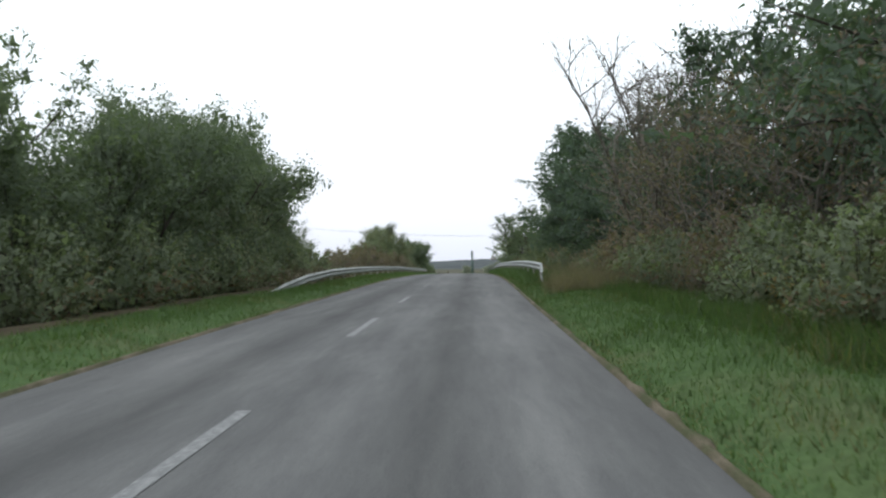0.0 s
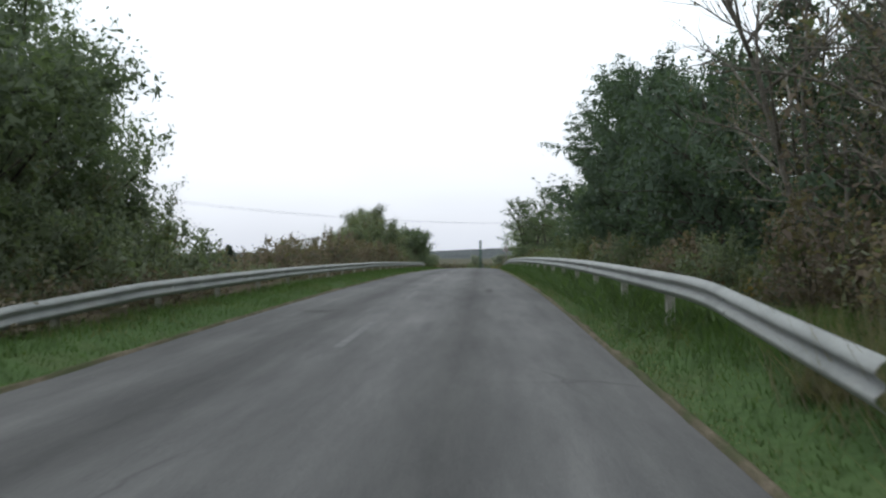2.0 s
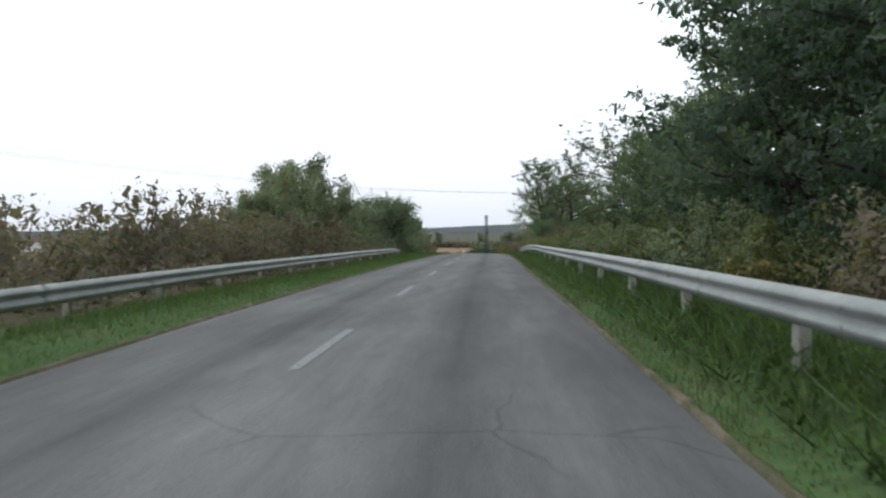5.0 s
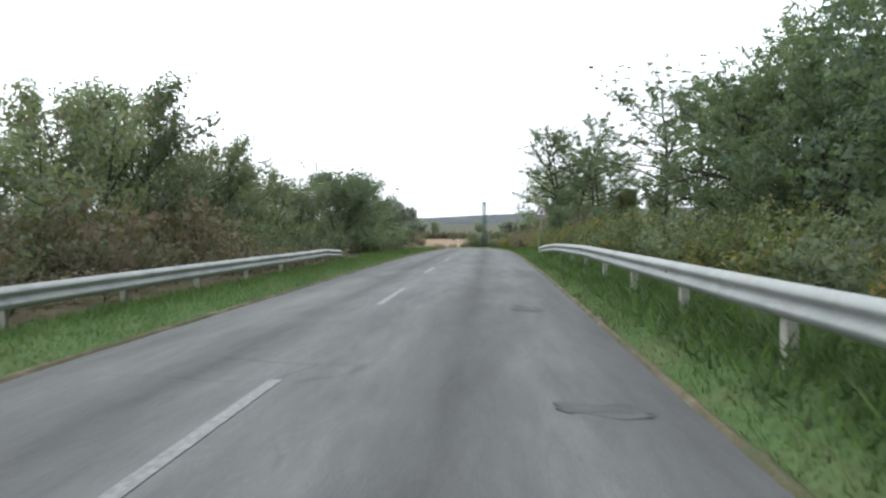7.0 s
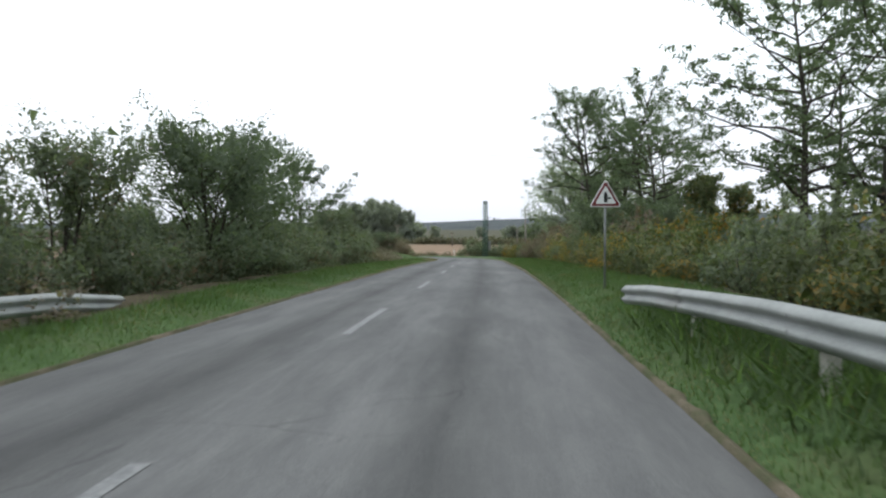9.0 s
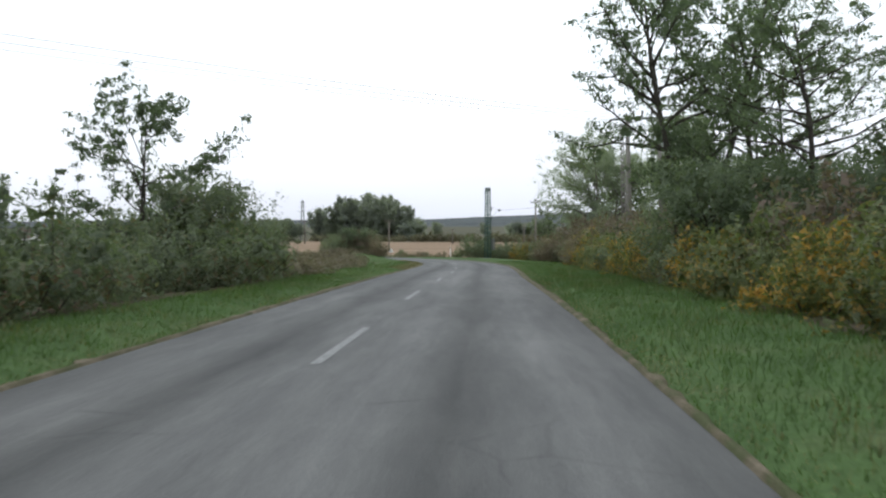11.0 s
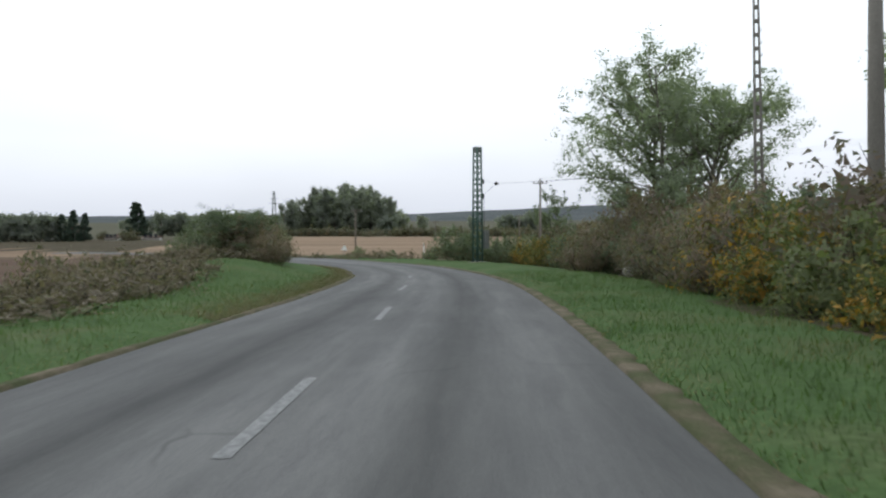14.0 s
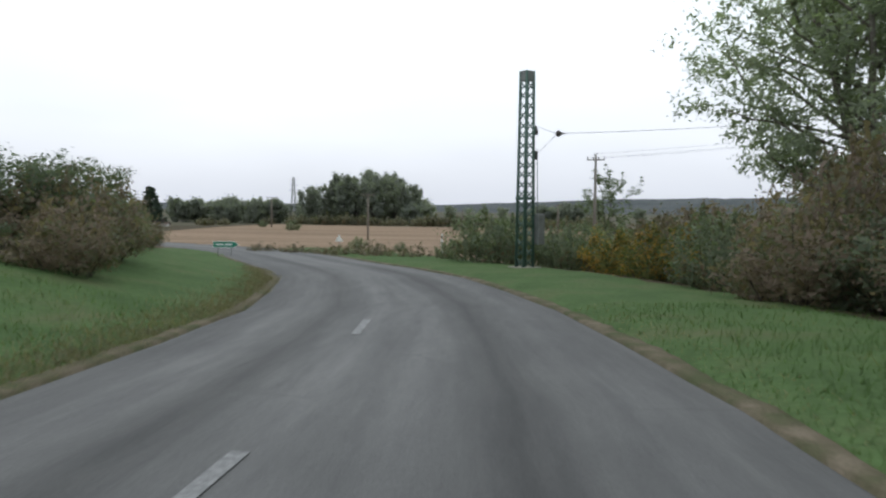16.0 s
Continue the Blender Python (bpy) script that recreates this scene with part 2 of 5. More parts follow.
ZINC = surface("weathered_zinc", [(0.3, (0.24, 0.25, 0.24)), (0.55, (0.32, 0.33, 0.32)), (0.8, (0.28, 0.27, 0.25))], 1.2, 25, 0.68, 0.15, 0.1, 0.003, 0.1)
POST = surface("pale_post", [(0.3, (0.34, 0.33, 0.28)), (0.7, (0.48, 0.46, 0.40))], 3.0, 40, 0.8, 0.0, 0.3, 0.004, 0.15)
CONCRETE = surface("pole_concrete", [(0.3, (0.19, 0.175, 0.155)), (0.7, (0.29, 0.27, 0.24))], 1.2, 30, 0.9, 0, 0.4, 0.006, 0.15, (1, 1, 0.3))
GREENSTEEL = surface("green_painted_steel", [(0.3, (0.050, 0.100, 0.078)), (0.7, (0.085, 0.150, 0.120))], 1.5, 25, 0.6, 0.1, 0.2, 0.003, 0.2)
GREYSTEEL = surface("grey_steel", [(0.3, (0.16, 0.17, 0.165)), (0.7, (0.26, 0.265, 0.255))], 1.5, 25, 0.55, 0.4, 0.2, 0.003, 0.15)
WIRE = surface("wire_metal", [(0.3, (0.10, 0.10, 0.105)), (0.7, (0.15, 0.15, 0.155))], 1.5, 25, 0.5, 0.5, 0.1, 0.001, 0.1)
WOODPOLE = surface("weathered_pole", [(0.3, (0.17, 0.15, 0.125)), (0.7, (0.27, 0.24, 0.20))], 1.2, 22, 0.9, 0, 0.4, 0.006, 0.2, (3, 3, 0.3))
CERAMIC = surface("insulator_glaze", [(0.3, (0.06, 0.05, 0.05)), (0.7, (0.10, 0.085, 0.08))], 5, 30, 0.3, 0, 0.05, 0.001, 0.1)
LINE = surface("worn_road_paint", [(0.36, (0.125, 0.126, 0.128)), (0.54, (0.185, 0.186, 0.185)), (0.72, (0.25, 0.25, 0.245))], 14.0, 60, 0.7, 0, 0.3, 0.003, 0.25)
LINE_FADED = surface("faded_road_paint", [(0.40, (0.100, 0.100, 0.100)), (0.58, (0.135, 0.135, 0.134)), (0.76, (0.20, 0.20, 0.195))], 9.0, 60, 0.8, 0, 0.3, 0.003, 0.25)
SIGN_WHITE = surface("sign_white", [(0.3, (0.82, 0.82, 0.81)), (0.7, (0.88, 0.88, 0.87))], 3, 30, 0.4, 0, 0.05, 0.001, 0.04)
SIGN_RED = surface("sign_red", [(0.3, (0.15, 0.020, 0.024)), (0.7, (0.21, 0.030, 0.032))], 3, 30, 0.45, 0, 0.05, 0.001, 0.06)
SIGN_BLACK = surface("sign_black", [(0.3, (0.012, 0.012, 0.012)), (0.7, (0.02, 0.02, 0.02))], 3, 30, 0.5, 0, 0.05, 0.001, 0.06)
SIGN_GREEN = surface("sign_green", [(0.3, (0.02, 0.20, 0.13)), (0.7, (0.03, 0.26, 0.17))], 3, 30, 0.45, 0, 0.05, 0.001, 0.06)
PLASTER = surface("white_plaster", [(0.3, (0.62, 0.60, 0.56)), (0.7, (0.75, 0.74, 0.70))], 0.4, 5, 0.9, 0, 0.1, 0.01, 0.06)
TILE = surface("roof_tile", [(0.3, (0.16, 0.105, 0.085)), (0.7, (0.22, 0.15, 0.12))], 0.5, 5, 0.85, 0, 0.3, 0.02, 0.2)
GLASS = surface("house_glass", [(0.3, (0.04, 0.045, 0.05)), (0.7, (0.06, 0.065, 0.07))], 1, 5, 0.15, 0, 0.02, 0.001, 0.05)
LAMPGLASS = surface("lamp_cover", [(0.3, (0.5, 0.5, 0.47)), (0.7, (0.6, 0.6, 0.57))], 4, 20, 0.25, 0, 0.02, 0.001, 0.05)

# ---------------------------------------------------------------- mesh helpers


def mesh_from(name, verts, faces, mats, index=None, smooth=False):
    me = bpy.data.meshes.new(name)
    me.from_pydata(verts, [], faces)
    for m in mats:
        me.materials.append(m)
    if index is not None:
        me.polygons.foreach_set("material_index", index)
    if smooth:
        me.polygons.foreach_set("use_smooth", [True] * len(me.polygons))
    me.update()
    return me


def part_mesh(name, me, parent, label=""):
    ob = new(name, me)
    ob.parent = parent
    return tagged(ob, label)


def part(name, bm, material, parent, label="", smooth=False):
    me = bpy.data.meshes.new(name)
    bm.to_mesh(me)
    bm.free()
    me.materials.append(material)
    if smooth:
        me.polygons.foreach_set("use_smooth", [True] * len(me.polygons))
    return part_mesh(name, me, parent, label)


def thing(name, x, y, z, label, category, group="", turn=0.0):
    ob = new(name)
    ob.empty_display_size = 0.3
    ob.matrix_world = pose(x, y, z, 0, 0, turn)
    return tagged(ob, label, category, group)


def box(bm, x0, x1, y0, y1, z0, z1, bev=0.0):
    r = bmesh.ops.create_cube(bm, size=1.0, matrix=Matrix.Translation(((x0 + x1) / 2, (y0 + y1) / 2, (z0 + z1) / 2)) @ Matrix.Diagonal((x1 - x0, y1 - y0, z1 - z0, 1)))
    if bev:
        vs = set(r["verts"])
        es = [e for e in bm.edges if e.verts[0] in vs and e.verts[1] in vs]
        bmesh.ops.bevel(bm, geom=es, offset=bev, segments=1, affect="EDGES")


def tube(verts, faces, pts, radii, sides=6):
    """Adds a tapered tube along pts to the lists."""
    base = len(verts)
    k = len(pts)
    for i in range(k):
        a, b = Vector(pts[max(i - 1, 0)]), Vector(pts[min(i + 1, k - 1)])
        d = (b - a).normalized() if (b - a).length > 1e-6 else Vector((0, 0, 1))
        u = d.orthogonal().normalized()
        w = d.cross(u)
        for j in range(sides):
            an = 2 * math.pi * j / sides
            verts.append(tuple(Vector(pts[i]) + radii[i] * (math.cos(an) * u + math.sin(an) * w)))
    for i in range(k - 1):
        for j in range(sides):
            p, q = base + i * sides + j, base + i * sides + (j + 1) % sides
            faces.append((p, q, q + sides, p + sides))
    if sides > 3:
        faces.append(tuple(base + (k - 1) * sides + j for j in range(sides)))
        faces.append(tuple(base + j for j in reversed(range(sides))))


def tube_part(name, runs, material, parent, label="", sides=6):
    v, f = [], []
    for pts, radii in runs:
        tube(v, f, pts, radii if isinstance(radii, (list, tuple)) else [radii] * len(pts), sides)
    return part_mesh(name, mesh_from(name, v, f, [material], smooth=True), parent, label)


# ---------------------------------------------------------------- the road's line and height
# stations of the carriageway: y, middle x of the carriageway, half width, height
ROWS_Y = [r[2] for r in PATH]
ROWS_X = [r[1] for r in PATH]
ROWS_Z = [r[3] - 1.45 for r in PATH]


def smooth_path(y):
    ys = np.linspace(y - 7, y + 7, 9)
    return float(np.mean(np.interp(ys, ROWS_Y, ROWS_X))), float(np.mean(np.interp(ys, [-60] + ROWS_Y + [208, 224, 250], [-1.3] + ROWS_Z + [-2.13, -2.6, -3.5])))


LEFT, RIGHT = -5.0, 1.75
STATIONS = []
for y in range(-40, 172, 2):
    x, z = smooth_path(y)
    STATIONS.append((x + (LEFT + RIGHT) / 2, float(y), z, (RIGHT - LEFT) / 2))
# the bend to the left at the end
for x, y, hw in ((-2.49, 174, 3.38), (-2.51, 178, 3.4), (-2.54, 182, 3.41), (-2.59, 186, 3.42), (-2.67, 190, 3.42), (-2.8, 194, 3.4), (-3.0, 198, 3.34), (-3.35, 202, 3.25), (-3.9, 207, 3.15), (-4.95, 212, 3.15), (-6.4, 218, 3.15), (-8.9, 224.4, 3.1), (-11.9, 231, 3.15),
                 (-15.5, 239.5, 3.4), (-19.8, 249, 3.5), (-26, 260, 3.5), (-34, 272, 3.5), (-45, 286, 3.4), (-60, 303, 3.4), (-85, 325, 3.4)):
    z = smooth_path(y)[1] if y < 187 else float(np.interp(y, [186, 208, 224, 250, 305, 325], [-1.45, -2.13, -2.6, -3.45, -5.2, -5.8]))
    STATIONS.append((x, float(y), z, hw))
ST = np.array(STATIONS)
# normals to the right of the line
TAN = np.gradient(ST[:, :2], axis=0)
TAN /= np.linalg.norm(TAN, axis=1)[:, None]
NRM = np.stack([TAN[:, 1], -TAN[:, 0]], 1)
DENSE_T = np.linspace(0, len(ST) - 1, len(ST) * 4)
DENSE = np.stack([np.interp(DENSE_T, range(len(ST)), ST[:, k]) for k in range(4)], 1)
DN = np.stack([np.interp(DENSE_T, range(len(ST)), NRM[:, k]) for k in range(2)], 1)


def near_road(px, py):
    """Signed distance to the right of the carriageway's middle, its height and half width there."""
    d = (DENSE[:, 0] - px) ** 2 + (DENSE[:, 1] - py) ** 2
    i = int(np.argmin(d))
    off = np.array([px, py]) - DENSE[i, :2]
    side = float(off @ DN[i])
    return (1 if side >= 0 else -1) * math.sqrt(float(d[i])), float(DENSE[i, 2]), float(DENSE[i, 3])


BASE_Y = [-200, 0, 50, 120, 190, 250, 322, 505, 700, 1200, 2500, 5000]
BASE_L = [-1.6, -1.6, -3.0, -3.2, -3.8, -4.4, -6.2, -7.2, -7.5, -7.0, -5.0, -5.0]
BASE_R = [-1.0, -1.0, -1.6, -1.6, -2.4, -3.9, -5.8, -7.2, -7.5, -7.0, -5.0, -5.0]


def ease(a, b, v):
    u = min(1.0, max(0.0, (v - a) / (b - a)))
    return u * u * (3 - 2 * u)


def ground_z(x, y, bumpy=True):
    s, rz, hw = near_road(x, y)
    out = abs(s) - hw
    far = float(np.interp(y, BASE_Y, BASE_L if s < 0 else BASE_R))
    if abs(x) > 90 or y > 330:
        far += 0.6 * noise.noise((x * 0.006, y * 0.006, 3.0))
    if out < 0:
        return rz - 0.16
    rise = 0.16 * ease(0.3, 1.4, out) if s > 0 and y < 135 else 0.05 * ease(0.3, 1.2, out)
    verge = rz + rise - 0.11 * (1 - ease(0.15, 0.75, out))
    bank = ease(194, 206, y) * (1 - ease(230, 242, y)) if s < 0 else 0.0
    verge += 0.8 * bank * ease(0.8, 6.0, out)
    if 270 < y < 520:
        far += 1.5 * ease(270, 400, y) * (1 - ease(425, 515, y)) * ease(-112, -72, x)
    k = ease(3.4 + 4.6 * bank, 13.0 + 5.0 * bank, out)
    z = verge * (1 - k) + far * k
    if bumpy:
        z += 0.05 * noise.noise((x * 0.9, y * 0.9, 0.0)) * ease(0.2, 1.0, out)
    return z


# ---------------------------------------------------------------- ground, one sheet to the horizon
gx = list(np.arange(-20, 14.01, 0.5)) + list(np.arange(17, 60, 3)) + [66, 75, 90, 110, 140, 180, 240, 320, 450, 650, 950, 1400, 2000, 2800, 3600]
gx = [-v for v in (3600, 2800, 2000, 1400, 1000, 750, 600, 500, 420, 360, 310, 270, 235, 205, 180, 160, 140, 122, 106, 92, 80, 70, 62, 55, 49, 44, 39, 35, 32, 29, 26, 24, 22)] + gx
gy = [-300, -150, -80, -50] + list(np.arange(-36, 262, 1.0)) + list(np.arange(264, 340, 4)) + list(np.arange(345, 560, 8)) + [575, 600, 640, 700, 780, 880, 1000, 1200, 1500, 1900, 2400, 3000, 3800, 4700]
gv, gf, gi = [], [], []
for y in gy:
    for x in gx:
        gv.append((float(x), float(y), ground_z(float(x), float(y))))
W = len(gx)


def zone(x, y):
    s, rz, hw = near_road(x, y)
    out = abs(s) - hw
    if y > 480 or abs(x) > 420:
        return 4
    lim = float(np.interp(y, [30, 36, 188, 192], [3.0, 3.9, 3.9, 5.5])) if s > 0 else float(np.interp(y, [26, 33, 124, 131, 165, 195, 210], [2.9, 1.95, 1.95, 2.9, 2.9, 5.0, 7.4]))
    if out < lim and y < 262:
        return 0
    if s < 0 and x < -24 and 140 < y < 285:
        return 3
    if y > 246 and (s > 0 or out > 9) and -72 < x < 14:
        return 2 if y < 405 - 0.3 * (x + 12) else 4
    if s < 0 and y > 140 and x < -22:
        return 2 if 296 < y < 338 or 346 < y < 352 or 408 < y < 420 else 3
    if s < 0 and 48 < y < 140 and x < -26:
        return 3
    return 1


for j in range(len(gy) - 1):
    for i in range(W - 1):
        gf.append((j * W + i, j * W + i + 1, (j + 1) * W + i + 1, (j + 1) * W + i))
        gi.append(zone((gx[i] + gx[i + 1]) / 2, (gy[j] + gy[j + 1]) / 2))
ground = new("ground", mesh_from("ground", gv, gf, [TURF, LITTER, STUBBLE, MEADOW, FARGREEN], gi, True))
tagged(ground, "grassy verges, thicket floor and brown stubble fields in a shallow valley", "ground", kind="structure")

# ---------------------------------------------------------------- carriageway with broken edges
rv, rf, ruv = [], [], []
ACROSS = 13
RT = np.linspace(0, len(ST) - 1, int((len(ST) - 1) * 3 + 1))
for q, t in enumerate(RT):
    x, y, z, hw = [float(np.interp(t, range(len(ST)), ST[:, k])) for k in range(4)]
    nx, ny = [float(np.interp(t, range(len(ST)), NRM[:, k])) for k in range(2)]
    el = 0.05 * noise.noise((0.0, y * 0.8, 5.0)) + 0.04 * noise.noise((0.0, y * 2.7, 8.0))
    er = 0.05 * noise.noise((4.0, y * 0.8, 5.0)) + 0.04 * noise.noise((4.0, y * 2.7, 8.0))
    for a in range(ACROSS):
        u = a / (ACROSS - 1)
        s = -hw + el + u * (2 * hw - el + er)
        crown = 0.05 * (1 - (2 * u - 1) ** 2)
        drop = 0.06 if a in (0, ACROSS - 1) else 0.0
        dip = -0.012 * (math.exp(-((u - 0.62) / 0.04) ** 2) + math.exp(-((u - 0.86) / 0.04) ** 2))
        rv.append((x + nx * s, y + ny * s, z + crown - drop + dip - 0.03 + 0.008 * noise.noise((x * 0.5 + s * 0.7, y * 0.3, 1.0))))
        ruv.append((u, t * 2.0))
for q in range(len(RT) - 1):
    for a in range(ACROSS - 1):
        k = q * ACROSS + a
        rf.append((k, k + 1, k + 1 + ACROSS, k + ACROSS))
road_me = mesh_from("road", rv, rf, [ASPHALT], smooth=True)
uvl = road_me.uv_layers.new(name="UVMap")
for lp in road_me.loops:
    uvl.data[lp.index].uv = ruv[lp.vertex_index]
road = tagged(new("road", road_me), "worn grey asphalt country road with frayed edges", "road", kind="structure")


def road_point(y, s):
    """Place on the carriageway at distance s right of the driving line."""
    x, z = smooth_path(y)
    u = (s - LEFT) / (RIGHT - LEFT)
    dip = -0.012 * (math.exp(-((u - 0.62) / 0.04) ** 2) + math.exp(-((u - 0.86) / 0.04) ** 2))
    xm, sm = x + (LEFT + RIGHT) / 2, s - (LEFT + RIGHT) / 2
    return x + s, z + 0.05 * (1 - (2 * u - 1) ** 2) - 0.03 + dip + 0.008 * noise.noise((xm * 0.5 + sm * 0.7, y * 0.3, 1.0))


# dry dirt strips along the edges
def shoulder_width(side, y):
    return 0.03 + 0.12 * ease(138, 156, y) + (0.11 * ease(160, 176, y) if side > 0 else 0.08 * ease(188, 200, y)) + 0.13 * noise.noise((side * 3.0, y * 0.35, 2.0)) + 0.12 * noise.noise((side * 3.0, y * 2.1, 7.0)) + 0.07 * noise.noise((side * 3.0, y * 6.3, 9.0))


for side in (-1, 1):
    v, f = [], []
    for q, t in enumerate(np.linspace(0, len(ST) - 2, (len(ST) - 2) * 10 + 1)):
        x, y, z, hw = [float(np.interp(t, range(len(ST)), ST[:, k])) for k in range(4)]
        nx, ny = [float(np.interp(t, range(len(ST)), NRM[:, k])) for k in range(2)]
        wide = shoulder_width(side, y)
        for a, s in enumerate((hw - 0.05, hw - 0.01, hw + max(0.03, wide) * 0.5, hw + max(0.045, wide), hw + max(0.045, wide) + 0.07)):
            zz = z + (-0.14, -0.045, -0.040, -0.045, -0.15)[a] + 0.015 * noise.noise((x + a * 3.1, y * 1.7, 4.0))
            v.append((x + side * nx * s, y + side * ny * s, zz))
        if q:
            k = len(v) - 10
            for a in range(4):
                f.append((k + a, k + a + 1, k + a + 6, k + a + 5) if side > 0 else (k + a + 1, k + a, k + a + 5, k + a + 6))
    tagged(new("road_shoulder", mesh_from("road_shoulder", v, f, [SHOULDER], smooth=True)), "narrow strip of dry dirt and gravel along the asphalt", "shoulder", kind="structure")

# ---------------------------------------------------------------- painted middle line, patches
for y0, ln in ((-6.0, 3.6), (3.6, 3.6), (13.5, 3.8), (22.8, 2.9), (33.4, 3.5), (43.4, 3.5), (53.0, 3.5), (65.4, 3.6), (75.6, 3.6), (86.0, 3.6), (97.3, 4.2), (108.7, 4.2), (119.7, 4.4), (130.8, 4.0), (142.0, 4.0), (152.7, 3.9), (163.5, 3.2), (173.3, 3.3), (183.2, 3.3), (193.0, 3.0), (202.2, 2.0)):
    v, f = [], []
    s0 = -2.02 - 0.16 * math.exp(-((y0 - 109) / 14) ** 2) + (0.5 * ease(150, 184, y0) - 0.7 * ease(186, 204, y0))
    for q in range(9):
        y = y0 + ln * q / 8
        s1 = s0 - (0.09 * (y - y0) if y0 > 200 else 0.0)
        for s in (s1 - 0.065 - 0.008 * noise.noise((1.0, y * 5, 0.0)), s1 + 0.065 + 0.008 * noise.noise((2.0, y * 5, 0.0))):
            x, z = road_point(y, s)
            v.append((x, y, z + 0.006))
        if q:
            k = len(v) - 4
            f.append((k, k + 1, k + 3, k + 2))
    tagged(new("lane_marking", mesh_from("lane_marking", v, f, [LINE_FADED if 30 < y0 < 60 else LINE])), "worn white dash of the road's middle line", "road marking", "middle line dashes", "structure")
for y0, s0, lx, ly in ((47.5, 0.15, 0.22, 2.4), (88.5, 0.9, 0.7, 0.5), (39.5, -3.4, 0.9, 0.7), (96.5, 0.7, 0.6, 1.1)):
    v, f = [], []
    for q in range(30):
        an = 2 * math.pi * q / 30
        rr = 1 + 0.7 * noise.noise((math.cos(an) * 1.6 + y0, math.sin(an) * 1.6, 0.0)) + 0.5 * noise.noise((math.cos(an) * 5 + y0, math.sin(an) * 5, 4.0))
        y = y0 + ly * 0.5 * rr * math.sin(an)
        x, z = road_point(y, s0 + lx * 0.5 * rr * math.cos(an))
        v.append((x, y, z + 0.007))
    f.append(tuple(range(30)))
    tagged(new("road_patch", mesh_from("road_patch", v, f, [PATCH])), "dark tar patch in the asphalt", "road patch", "patches in the asphalt", "structure")

# ---------------------------------------------------------------- guard rails
WAVE = [(0.0, 0.1705), (0.012, 0.1628), (0.05, 0.132), (0.08, 0.0968), (0.08, 0.0682), (0.03, 0.0275), (0.012, 0.0), (0.03, -0.0275), (0.08, -0.0682), (0.08, -0.0968), (0.05, -0.132), (0.012, -0.1628), (0.0, -0.1705)]


def beam_mesh(pts, face):
    """A W beam along pts (x, y, z of its middle); face is the side it bulges to, -1 or 1 in x."""
    v, f = [], []
    k = len(WAVE)
    for i, p in enumerate(pts):
        a, b = Vector(pts[max(i - 1, 0)]), Vector(pts[min(i + 1, len(pts) - 1)])
        d = (b - a).normalized()
        n = Vector((d.y, -d.x, 0)).normalized() * face
        up = Vector((0, 0, 1)) - d * d.z
        for o, h in WAVE:
            v.append(tuple(Vector(p) + n * o + up * h))
        for o, h in WAVE:
            v.append(tuple(Vector(p) + n * (o - 0.006) + up * h))
    for i in range(len(pts) - 1):
        for j in range(k - 1):
            q = i * 2 * k + j
            f.append((q, q + 1, q + 1 + 2 * k, q + 2 * k))
            q += k
            f.append((q + 1, q, q + 2 * k, q + 1 + 2 * k))
        for j in (0, k - 1):
            q = i * 2 * k + j
            f.append((q, q + k, q + 3 * k, q + 2 * k))
    for i in (0, len(pts) - 1):
        for j in range(k - 1):
            q = i * 2 * k + j
            f.append((q, q + 1, q + 1 + k, q + k))
    return mesh_from("beam", v, f, [ZINC], smooth=True)


bolt_v, bolt_f = [], []
tube(bolt_v, bolt_f, [(0, 0, -0.012), (0, 0, 0.008), (0, 0, 0.012)], [0.018, 0.018, 0.010], 6)
BOLT = mesh_from("bolt", bolt_v, bolt_f, [GREYSTEEL])


